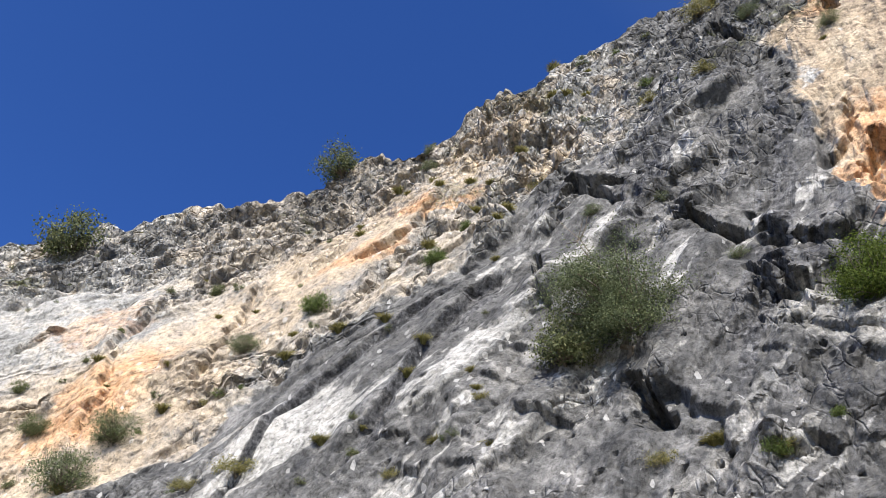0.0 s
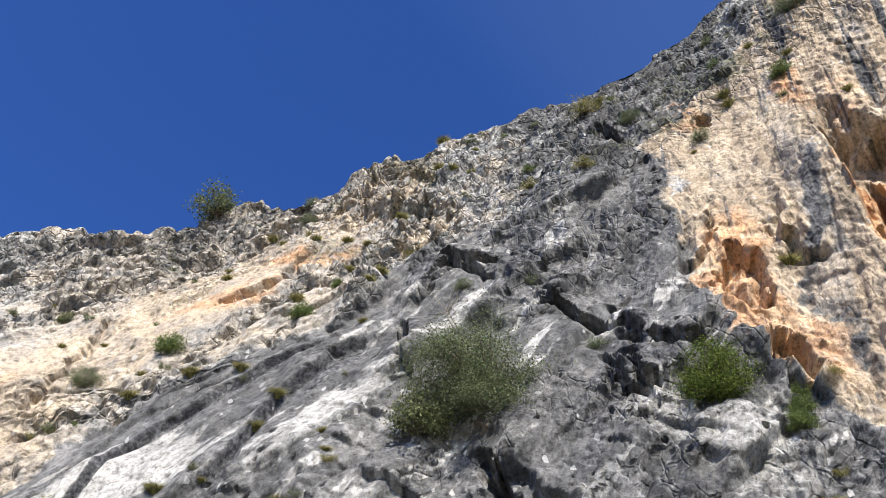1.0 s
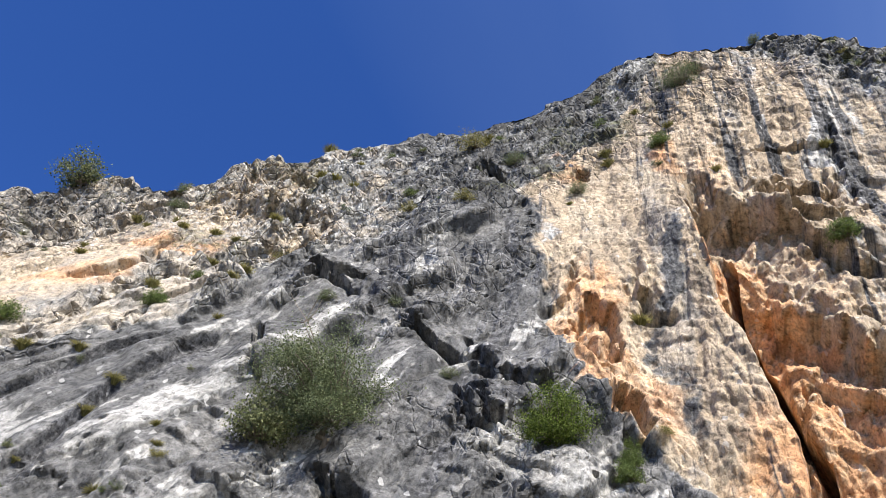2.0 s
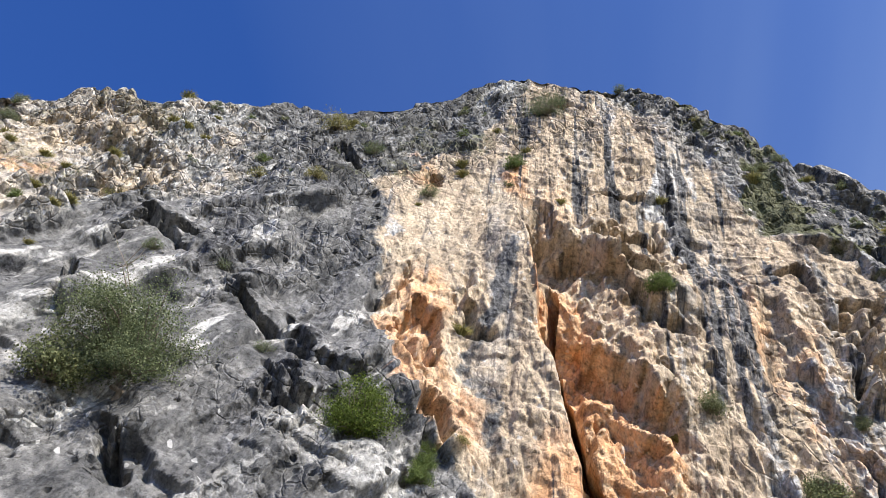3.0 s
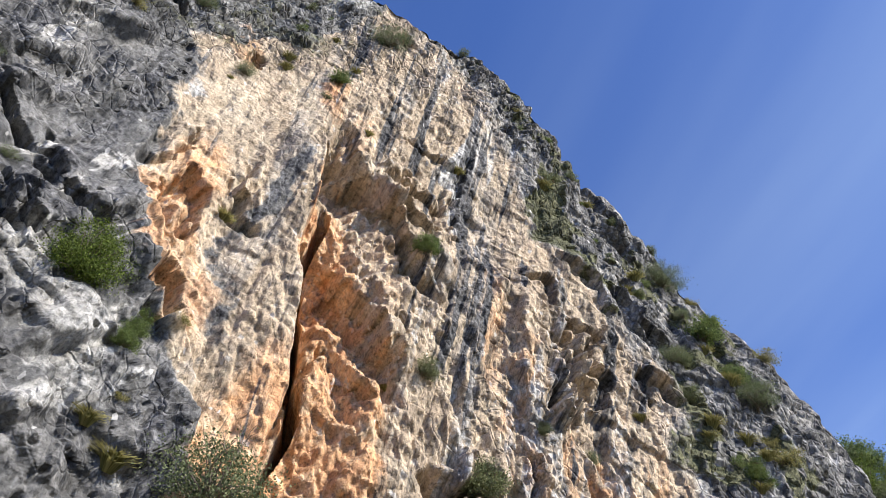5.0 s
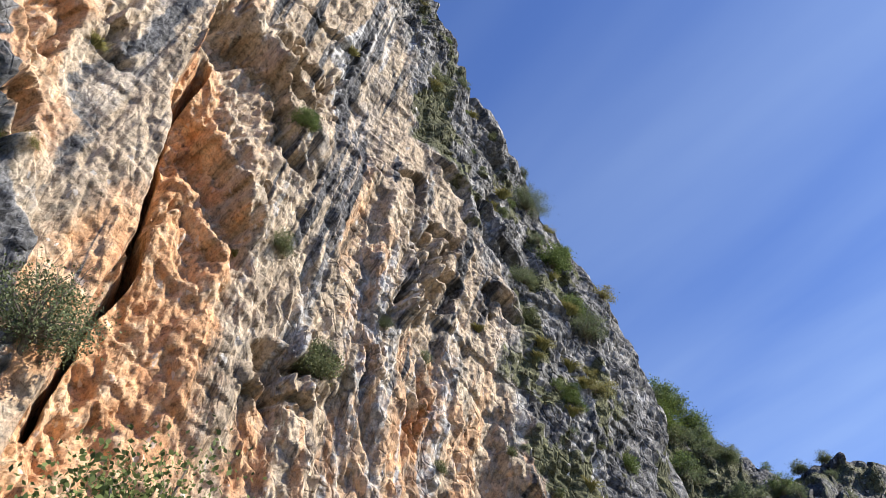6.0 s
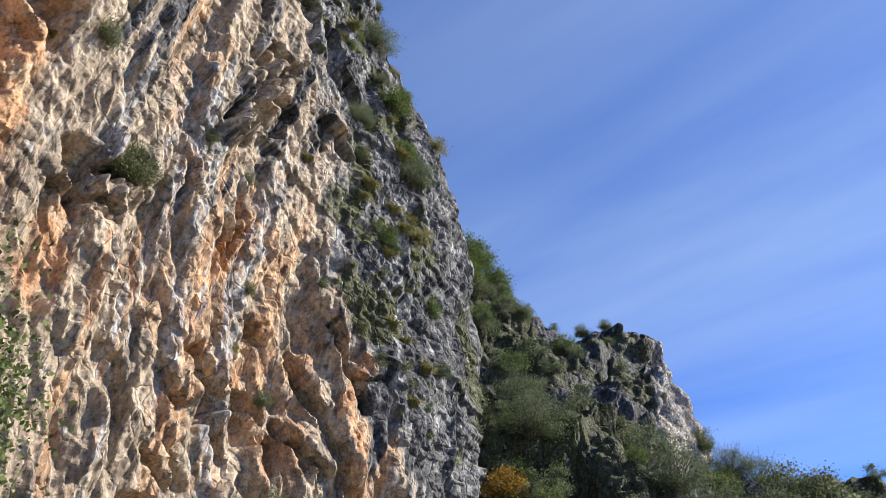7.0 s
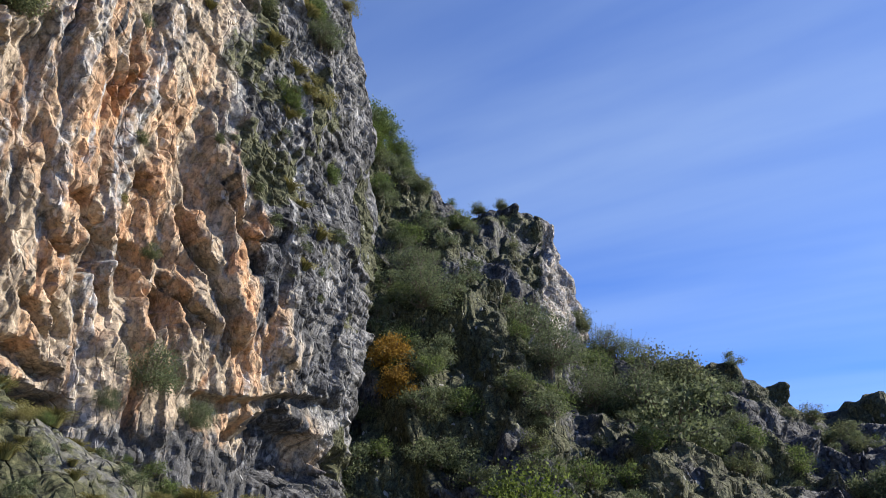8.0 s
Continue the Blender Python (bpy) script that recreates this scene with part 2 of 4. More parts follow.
def cells(p, seed, crisp=15.0):
    """Broken rock. Returns blocks with flat, tilted fronts parted by narrow joints (mean near 0), a scooped surface with sharp rims, and the distance from the core of the cell."""
    base = np.floor(p - 0.5).astype(np.int32)
    local = (p - base).astype(np.float32)
    n = len(p)
    core, scoop = np.full(n, 9.0, np.float32), np.full(n, 9.0, np.float32)
    total, front, most = np.zeros(n, np.float32), np.zeros(n, np.float32), np.zeros(n, np.float32)
    for dx in (0, 1):
        for dy in (0, 1):
            for dz in (0, 1):
                cx, cy, cz = base[:, 0] + dx, base[:, 1] + dy, base[:, 2] + dz
                r = [hashed(cx, cy, cz, seed + k) for k in range(6)]
                x, y, z = (local[:, k] - (dx, dy, dz)[k] - 0.2 - 0.6 * r[k] for k in range(3))
                q = x * x + y * y + z * z
                core = np.minimum(core, q)
                a, c = r[4] - 0.5, r[5] - 0.5
                scoop = np.minimum(scoop, q * 0.45 + 0.4 * (r[3] - 0.5) + 0.8 * a * x + 0.8 * c * z)
                turn = 0.9 * a
                far = np.maximum(np.abs(x + turn * z), np.maximum(np.abs(z - turn * x), np.abs(y))) + 0.25 * np.sqrt(q)
                w = np.exp(-crisp * far)
                front += w * (r[3] - 0.5 + 1.1 * c * x + 1.1 * (r[0] - 0.5) * z)
                total += w
                most = np.maximum(most, w)
    return front / total - 0.35 * (1 - most / total), scoop, np.sqrt(core)


def ridges(p, seed, octaves=3):
    """Noise with sharp crests and round hollows, about -1 to 1."""
    total, size, a = 0, 1.0, 1.0
    for k in range(octaves):
        total = total + a * (0.6 - 2.2 * np.abs(value_noise(p * size + 11.7 * k, seed + k)))
        size, a = size * 2.1, a * 0.55
    return total


def smooth(x, a, b):
    t = np.clip((x - a) / (b - a), 0, 1)
    return t * t * (3 - 2 * t)


def spline(points, s):
    """A smooth line through the points, at the places s from 0 to 1."""
    p = np.asarray(points, float)
    x = np.clip(s, 0, 1) * (len(p) - 1)
    i = np.clip(np.floor(x).astype(int), 0, len(p) - 2)
    f = (x - i)[:, None]
    a, b, c, d = p[np.maximum(i - 1, 0)], p[i], p[i + 1], p[np.minimum(i + 2, len(p) - 1)]
    return 0.5 * (2 * b + (c - a) * f + (2 * a - 5 * b + 4 * c - d) * f ** 2 + (3 * b - a - 3 * c + d) * f ** 3)


# foot line and crest line of the crag, in metres
FACE_FOOT = [(-49.1, -34.4, 8.0), (-44.4, -11.9, 8.0), (-40.0, -1.7, 8.0), (-36.9, 2.6, 8.0), (-33.4, 6.5, 8.0), (-29.2, 10.3, 8.0), (-26.3, 12.3, 8.0), (-22.9, 14.3, 8.0), (-20.8, 15.6, 8.0), (-18.0, 17.4, 8.0), (-15.1, 18.7, 8.0), (-12.1, 20.1, 8.0), (-8.6, 22.4, 8.0), (-5.4, 25.4, 8.0), (-2.0, 27.9, 9.0), (2.6, 29.4, 9.0), (6.4, 30.3, 10.0), (10.7, 31.2, 10.3), (14.8, 31.7, 10.3), (18.7, 32.5, 10.3), (22.1, 32.7, 10.4), (25.5, 32.7, 10.4), (29.1, 33.0, 10.0), (32.2, 34.3, 9.0), (35.4, 35.4, 8.0), (39.4, 38.3, 7.0), (49.9, 49.1, 6.0)]
FACE_CREST = [(-61.4, -43.0, 44.9), (-63.8, -17.1, 51.3), (-59.9, -2.6, 52.5), (-54.9, 3.8, 55.5), (-49.1, 9.5, 57.5), (-42.4, 15.0, 57.2), (-37.2, 17.3, 58.0), (-31.4, 19.6, 57.1), (-28.0, 21.1, 58.7), (-23.7, 22.9, 59.2), (-20.1, 24.9, 61.3), (-16.0, 26.6, 62.4), (-10.9, 28.5, 63.6), (-6.2, 29.3, 63.7), (-2.1, 29.9, 65.6), (2.6, 29.9, 66.2), (6.5, 30.8, 65.1), (11.1, 32.1, 65.0), (15.4, 33.1, 61.6), (20.0, 34.6, 52.8), (23.8, 35.2, 49.3), (27.7, 35.5, 43.6), (31.1, 35.3, 38.3), (34.2, 36.4, 34.6), (38.2, 38.2, 29.1), (44.4, 43.2, 27.9), (57.1, 56.1, 29.1)]
HILL_FOOT = [(38.6, 46.0, 6.0), (38.9, 40.3, 5.0), (39.5, 36.8, 4.5), (40.4, 32.7, 4.0), (40.7, 30.7, 4.0), (41.2, 28.3, 3.5), (42.1, 27.0, 3.5), (42.7, 26.1, 3.0), (43.0, 25.5, 3.0), (43.5, 24.7, 3.0), (44.1, 23.5, 3.0), (45.3, 21.1, 3.0), (48.2, 19.5, 2.5), (52.0, 17.9, 2.5), (55.5, 16.8, 2.0), (58.0, 15.5, 2.0), (58.6, 13.0, 2.0), (59.1, 10.4, 2.0), (60.0, 0.0, 1.0), (65.8, -23.9, 0.0)]
HILL_CREST = [(48.2, 57.5, 41.5), (55.6, 57.5, 50.6), (60.0, 55.9, 48.0), (66.1, 53.5, 44.5), (69.5, 52.4, 43.8), (72.5, 49.8, 44.5), (75.7, 48.6, 43.2), (77.7, 47.4, 43.5), (79.2, 46.8, 39.1), (80.0, 45.4, 31.8), (81.2, 43.2, 28.0), (77.5, 36.2, 25.4), (76.5, 31.0, 24.2), (76.6, 26.4, 23.3), (81.6, 24.6, 23.3), (86.2, 23.1, 21.9), (90.3, 20.0, 21.9), (93.5, 16.5, 23.4), (100.0, 0.0, 24.7), (103.3, -37.6, 23.0)]


def flank(foot, crest, cols, rows, over, steep):
    """A rock flank from its foot to its crest and a way back over the top, in even steps of bearing. Returns points (cols, rows + over, 3)."""
    s = np.linspace(0, 1, 4000)
    c = spline(crest, s)
    turn = np.abs(np.gradient(np.unwrap(np.arctan2(c[:, 0], c[:, 1]))))
    far = np.clip(np.abs(np.degrees(np.unwrap(np.arctan2(c[:, 0], c[:, 1]))) + 22) / 72, 1, 4)
    walked = np.cumsum(turn / far ** 5 + 0.00005)
    s = np.interp(np.linspace(walked[0], walked[-1], cols), walked, s)
    f, c = spline(foot, s), spline(crest, s)
    along = np.gradient(c, axis=0)
    back = np.stack([-along[:, 1], along[:, 0], 0 * s], 1)
    back /= np.linalg.norm(back, axis=1)[:, None] + 1e-9
    v = np.linspace(-0.12, 1, rows)
    power = steep(s)[:, None, None]
    w = np.clip(v, 0, 1)[None, :, None] ** power
    p = f[:, None] * (1 - w) + c[:, None] * w
    p[:, :, 2] = f[:, None, 2] * (1 - v) + c[:, None, 2] * v
    p[:, :, 2] = np.where(v < 0, f[:, None, 2] + v / 0.12 * 9, p[:, :, 2])
    k = np.linspace(0, 1, over + 1)[1:]
    top = c[:, None] + back[:, None] * (30 * k ** 2)[None, :, None]
    top[:, :, 2] += (0.5 * np.sin(np.minimum(k * 6, 1.5)) - 14 * k ** 3)[None]
    return np.concatenate([p, top], 1), np.concatenate([v, 1 + 0.2 * k]), s


def outward(p):
    n = np.cross(np.gradient(p, axis=0), np.gradient(p, axis=1))
    n /= np.linalg.norm(n, axis=2)[:, :, None] + 1e-9
    return n


def blob(b, h, at, height, wide, tall, tilt=0.0, soft=0.5):
    """A soft patch on the face round a bearing (degrees) and a height (metres). tilt leans its top to the right, in degrees a metre."""
    x = (b - at - tilt * (h - height)) / wide
    y = (h - height) / tall
    return 1 - smooth(np.sqrt(x * x + y * y), 1 - soft, 1 + soft)


def line(h, pairs):
    """The bearing of a line that runs up the face, at the heights h, from (height, bearing) pairs in rising order."""
    q = np.asarray(pairs, float)
    return np.interp(h, q[:, 0], q[:, 1])


# lines on the face: where the grey buttress ends, the great crack, the recess beside it, the grey flank, the ramp and its groove
BUTTRESS = [(8, -3), (20, -4.8), (23, -5.8), (25.2, -8.2), (28, -11.1), (31.2, -14), (34.7, -16.7), (39, -15.2), (49, -15.7), (51, -13), (55, -6), (60, 2), (66, 8)]
CRACK = [(8, -3), (21, 0.4), (22.8, 1.5), (30.7, 1.4), (35.3, 0.9), (41, 2), (44.6, 0.9), (48, 0.4)]
RECESS = [(8, 6), (20, 8.6), (23.8, 9.7), (27.8, 10.9), (31.4, 11), (34.8, 11.5), (40.7, 9.7), (42.6, 6.4), (45, 3)]
FLANK = [(9, 44), (16, 40.5), (24, 34.5), (33, 32.4), (41, 28.2), (47, 24.0), (55, 21.2), (63, 17), (66, 12)]
RAMP = [(10, -100), (22.8, -79), (26.3, -73.6), (29.7, -69.9), (32.2, -65.0), (33.8, -60.4), (36, -54.5), (39.8, -49.7), (45.6, -46.6), (52, -46), (60, -44)]
GROOVE = [(10, -82), (18, -73), (22.4, -70.3), (26.2, -68.1), (29.9, -63.3), (33.3, -56.9), (34.1, -52.3), (36.9, -46.7), (39, -42)]
# steps across the ramp, as (bearing, height)
TRENCH = [(-76, 15), (-70, 22.5), (-68.7, 25.2), (-67.4, 27.8), (-64.6, 29.5), (-62.6, 30.5), (-60.8, 32.1), (-57.6, 33.8), (-54, 35)]
GUTTER = [(-62, 24.5), (-59.3, 26.8), (-57, 29.3), (-55.8, 31), (-53.4, 32.5), (-52.2, 33.7), (-49, 35)]
LIP = [(-73, 22), (-70.4, 26.2), (-67, 30), (-63, 32), (-59, 33.4)]


# broken edges on the face: rise, sink, reach of the proud side, reach of the hollow side, and the path
SLOPE_EDGES = [(0.3, 0.7, 1.5, 0.6, [(-81.7, 27.0), (-80.7, 31.4), (-80.4, 38.0)]), (0.3, 0.9, 1.5, 0.8, [(-81.5, 33.9), (-80.6, 37.4), (-77.8, 42.0)]), (0.3, 0.7, 2, 0.7, [(-74.9, 31.0), (-73.3, 35.9), (-71.6, 42.6)]), (0.3, 0.7, 2, 0.6, [(-69.4, 43.5), (-67.3, 48.0), (-64.9, 53.9)]), (0.3, 1.0, 2, 0.7, [(-64.3, 41.1), (-60.7, 41.7), (-58.1, 43.5), (-55.0, 47.4)]), (0.4, 1.2, 1.5, 0.8, [(-46.2, 36.1), (-44.9, 31.2)]), (0.4, 0.8, 1.5, 0.7, [(-42.2, 41.7), (-38.6, 39.5), (-32.9, 38.8)]), (0.3, 0.7, 1.2, 0.5, [(-58.7, 38.1), (-54.3, 38.2), (-50.9, 40.1)]), (0.4, 0.9, 1.5, 0.8, [(-64.2, 48.0), (-61.2, 51.2), (-57.8, 53.0)]), (0.4, 0.9, 1.5, 0.8, [(-53.2, 48.9), (-52.0, 51.0), (-48.6, 57.0)])]
# the edge from bearing -38.9 to -34.5 is carved to imitate the olive's shadow
BUTTRESS_EDGES = [(0.3, 0.9, 2, 0.8, [(-31.5, 36.6), (-29.4, 33.3), (-24.2, 31.8), (-21.2, 30.2)]), (0.4, 1.1, 1.5, 0.8, [(-24.5, 29.8), (-22.5, 27.5), (-21.3, 26.2)]), (0.3, 0.9, 1.5, 0.7, [(-28.9, 18.8), (-25.1, 19.0), (-23.3, 18.6)]), (0.4, 1.8, 2, 1.4, [(-38.9, 25.4), (-36.5, 22.9), (-34.5, 21.6)]), (0.4, 1.1, 2, 0.7, [(-45.8, 38.2), (-40.8, 40.5), (-35.6, 37.2)]), (0.4, 1.3, 2, 0.7, [(-32.5, 35.4), (-28.4, 33.0), (-25.0, 32.1)]), (0.3, 1.0, 1.2, 0.6, [(-25.4, 29.8), (-24.4, 27.3)]), (0.3, 1.2, 1.2, 0.6, [(-46.0, 33.0), (-44.7, 29.6)])]
HEAD_EDGES = [(0.4, 1.5, 2, 0.7, [(-25.1, 31.2), (-22.1, 30.5), (-18.3, 28.8), (-16.1, 28.7)]), (0.35, 1.3, 1.2, 0.7, [(-25.9, 28.7), (-24.7, 27.1), (-21.6, 26.3)]), (0.4, 0.9, 1.5, 0.6, [(-45.1, 36.6), (-43.3, 38.6), (-40.5, 40.2)]), (0.4, 1.5, 1.2, 1.0, [(-22.8, 52.7), (-20.9, 54.9), (-18.4, 50.8)]), (0.4, 0.9, 1.5, 0.7, [(-46.6, 46.0), (-45.9, 49.5), (-42.9, 50.6)])]
RECESS_EDGES = [(0.8, 1.6, 3, 1.6, [(4.2, 40.6), (6.2, 41.4), (8.0, 40.1), (10.6, 38.3), (12.0, 34.7), (14.2, 33.3)]), (0.8, 1.8, 1.6, 2.6, [(3.4, 34.6), (5.1, 32.7), (7.9, 31.7), (9.1, 29.0), (11.2, 27.6)]), (0.4, 1.2, 1.2, 1.4, [(5.2, 28.8), (7.3, 26.5), (9.4, 25.5)]), (0.4, 1.4, 1.0, 0.45, [(5.2, 28.8), (3.5, 26.6), (2.8, 24.8), (1.9, 23.2)]), (0.35, 1.6, 0.8, 1.5, [(-13.1, 31.4), (-13.2, 33.6), (-11.3, 35.5), (-9.4, 34.6), (-9.2, 32.4), (-10.2, 30.5), (-12.2, 30.4), (-13.1, 31.4)]), (0.35, 2.0, 0.8, 1.5, [(-11.1, 25.9), (-11.4, 27.5), (-10.3, 28.3), (-8.9, 27.4), (-9.0, 25.7), (-10.2, 25.1), (-11.1, 25.9)]), (0.5, 1.0, 1.0, 0.8, [(-5.3, 39.2), (-6.5, 35.8), (-5.3, 33.9), (-3.0, 33.2)]), (0.4, 0.9, 1.0, 0.6, [(-16.1, 34.8), (-13.9, 36.4), (-11.1, 40.1)])]
WALL_EDGES = [(0.4, 0.5, 1.5, 0.6, [(19.0, 50.3), (17.4, 44.0), (15.5, 37.6)]), (0.5, 0.9, 1, 0.8, [(7.9, 42.3), (11.4, 43.2), (16.2, 42.1)]), (0.5, 1.0, 1, 0.9, [(6.9, 38.8), (10.5, 39.7), (14.5, 38.0)]), (0.4, 0.7, 1, 0.6, [(10.5, 47.5), (14.7, 47.0), (17.7, 47.2)]), (0.4, 1.1, 1, 0.9, [(22.7, 38.6), (25.5, 39.0), (25.8, 35.8)]), (0.5, 1.0, 1.5, 0.8, [(26.1, 42.2), (29.4, 39.4), (30.4, 36.9)])]
STRATA_EDGES = [(0.5, 1.0, 1.5, 0.8, [(30.9, 40.9), (32.5, 37.7), (34.6, 36.1)]), (0.4, 0.8, 1.5, 0.7, [(29.4, 54.0), (31.8, 49.2), (34.1, 45.0)]), (0.3, 1.3, 0.8, 1.2, [(24.6, 32.2), (25.8, 35.1), (28.6, 35.0), (27.7, 32.1), (25.6, 31.1), (24.6, 32.2)]), (0.3, 1.3, 0.8, 1.2, [(26.0, 29.5), (27.1, 32.0), (29.1, 31.8), (28.4, 29.6), (26.8, 28.9), (26.0, 29.5)]), (0.5, 1.5, 1.0, 1.0, [(25.4, 29.7), (24.5, 28.3), (24.1, 27.1)])]
FLUTE_EDGES = [(0.5, 1.1, 1, 0.7, [(27.0, 34.8), (26.3, 31.9), (24.9, 27.9)]), (0.5, 1.2, 1, 0.9, [(31.4, 33.5), (33.0, 32.3), (33.7, 31.1)]), (0.5, 1.1, 1, 0.7, [(30.0, 41.3), (31.5, 38.8), (32.3, 36.5)]), (0.5, 1.0, 1, 0.7, [(11.0, 31.6), (11.1, 29.3), (10.3, 26.9)]), (0.4, 0.9, 1, 0.6, [(15.8, 45.0), (15.0, 40.1), (12.7, 34.7)]), (0.5, 1.2, 1.2, 0.8, [(13.1, 20.1), (15.0, 20.8), (17.2, 21.1), (19.0, 20.4)]), (0.6, 2.0, 1, 1.0, [(16.0, 21.7), (16.2, 23.0), (18.4, 24.1), (19.6, 23.3), (18.4, 22.1), (16.0, 21.7)]), (0.5, 1.5, 0.8, 0.8, [(24.5, 27.9), (24.4, 29.1), (25.3, 29.6), (25.0, 28.3), (24.5, 27.9)]), (0.5, 1.1, 0.8, 0.6, [(27.2, 24.9), (26.8, 22.7), (27.6, 21.8)]), (0.5, 1.2, 1, 0.6, [(21.9, 25.1), (22.6, 24.4), (22.1, 22.6)])]
TUFA_EDGES = [(0.5, 1.6, 0.8, 0.7, [(26.2, 23.9), (26.4, 22.2), (27.4, 21.1)]), (0.6, 2.2, 1, 0.9, [(33.2, 19.5), (34.2, 17.6), (35.7, 16.1)]), (0.6, 2.2, 1, 0.8, [(34.7, 21.8), (36.0, 20.4), (37.5, 18.0), (38.5, 16.7)]), (0.6, 1.8, 1, 0.8, [(33.0, 15.6), (34.2, 14.2), (35.1, 12.7)]), (0.6, 1.8, 1, 0.8, [(36.4, 14.4), (37.1, 13.1), (38.2, 12.5)]), (0.6, 1.6, 1, 0.8, [(26.2, 16.6), (26.7, 15.5), (27.8, 14.7)]), (0.6, 1.6, 1, 0.8, [(24.1, 15.5), (24.9, 14.4), (26.0, 13.9)])]
DRIP_EDGES = [(0.5, 1.5, 1, 0.6, [(39.3, 20.2), (39.7, 17.7), (40.2, 15.3)]), (0.5, 1.5, 1, 0.7, [(30.0, 19.7), (31.1, 18.7)]), (0.5, 1.5, 1, 0.8, [(21.1, 13.7), (22.4, 12.7)]), (0.5, 1.5, 1, 0.8, [(23.7, 12.2), (25.6, 11.2), (26.9, 10.6)]), (0.4, 1.3, 0.8, 0.7, [(31.8, 31.4), (31.2, 32.6), (31.7, 33.7), (32.1, 32.4), (31.8, 31.4)]), (0.4, 1.3, 0.8, 0.7, [(24.6, 28.4), (24.4, 29.1), (25.1, 29.3), (25.2, 28.6), (24.6, 28.4)])]
FOOT_EDGES = [(0.3, 1.7, 2, 3.0, [(34.6, 10.1), (38.2, 10.5), (41.5, 11.4), (44.6, 12.3)]), (0.6, 1.8, 1, 1.0, [(24.7, 16.3), (25.7, 16.8), (27.3, 15.6)]), (0.6, 2.0, 1, 1.0, [(33.1, 19.3), (34.3, 17.5), (35.8, 16.2)]), (0.6, 2.0, 1, 0.9, [(35.7, 16.5), (36.5, 14.7), (37.5, 12.9)]), (0.6, 1.8, 1, 0.8, [(33.6, 15.5), (34.4, 14.1), (36.4, 12.9)]), (0.6, 1.6, 1, 0.8, [(28.0, 14.6), (28.7, 13.3), (29.4, 12.2)]), (0.6, 2.0, 2, 1.6, [(23.1, 9.9), (25.0, 10.1), (26.9, 9.6), (28.0, 9.4)]), (0.5, 1.5, 0.9, 1.2, [(29.9, 15.5), (29.9, 16.2), (31.0, 16.4), (31.5, 15.3), (30.4, 14.8), (29.9, 15.5)]), (0.5, 1.5, 1, 0.8, [(25.3, 13.0), (26.4, 11.8), (27.5, 10.7)]), (0.5, 1.3, 1, 0.7, [(36.7, 19.6), (37.3, 18.6), (38.9, 19.2)])]


def crag(cols=1680, rows=640, over=16):
    base, v, s = flank(FACE_FOOT, FACE_CREST, cols, rows, over, lambda s: 1.0 + 1.0 * smooth(s, 0.35, 0.6))
    n = outward(base)
    bearing = np.degrees(np.unwrap(np.arctan2(base[:, :, 0], base[:, :, 1]), axis=0))
    done, kept = [], []
    for k in range(0, cols, 50):
        part_base = base[k:k + 50]
        p = part_base.reshape(-1, 3)
        b, h = bearing[k:k + 50].reshape(-1), p[:, 2]
        vv = np.broadcast_to(v[None], part_base.shape[:2]).reshape(-1)
        masks, rough = zones(b, h, p)
        d, dig = relief(b, h, p, rough)
        d = d * smooth(vv, -0.13, -0.10) * (1 - 0.3 * smooth(vv, 0.93, 1.0)) * (1 - 0.6 * smooth(vv, 1.02, 1.2))
        # loose blocks along the crest
        block, scoop, _ = cells(np.stack([p[:, 0] * 0.4, p[:, 1] * 0.4, 0 * h], 1), 63)
        lift = (1.3 * block - 0.2 * scoop + 0.1) * smooth(vv, 0.95, 1.0) * (0.4 + 0.9 * (1 - smooth(b, -44, -36)))
        tooth, _, _ = cells(np.stack([p[:, 0] * 0.2, p[:, 1] * 0.2, 0 * h], 1), 66)
        lift = lift + 2.6 * np.maximum(tooth, -0.1) * smooth(vv, 0.93, 1.0) * smooth(b, -64, -58) * (1 - smooth(b, -42, -37))
        done.append(np.stack([d, lift, dig], 1).reshape(*part_base.shape[:2], 3))
        kept.append(masks)
    moved = np.concatenate(done)
    # weathering takes the sharpest teeth off
    soft = moved.copy()
    soft[1:-1, 1:-1] = 0.6 * moved[1:-1, 1:-1] + 0.1 * (moved[2:, 1:-1] + moved[:-2, 1:-1] + moved[1:-1, 2:] + moved[1:-1, :-2])
    grid = base + n * soft[:, :, :1]
    grid[:, :, 2] += soft[:, :, 1]
    inward = base[:, :, :2] / np.linalg.norm(base[:, :, :2], axis=2)[:, :, None]
    grid[:, :, :2] += inward * soft[:, :, 2:]
    return grid, {key: np.concatenate([m[key] for m in kept]) for key in kept[0]}, bearing


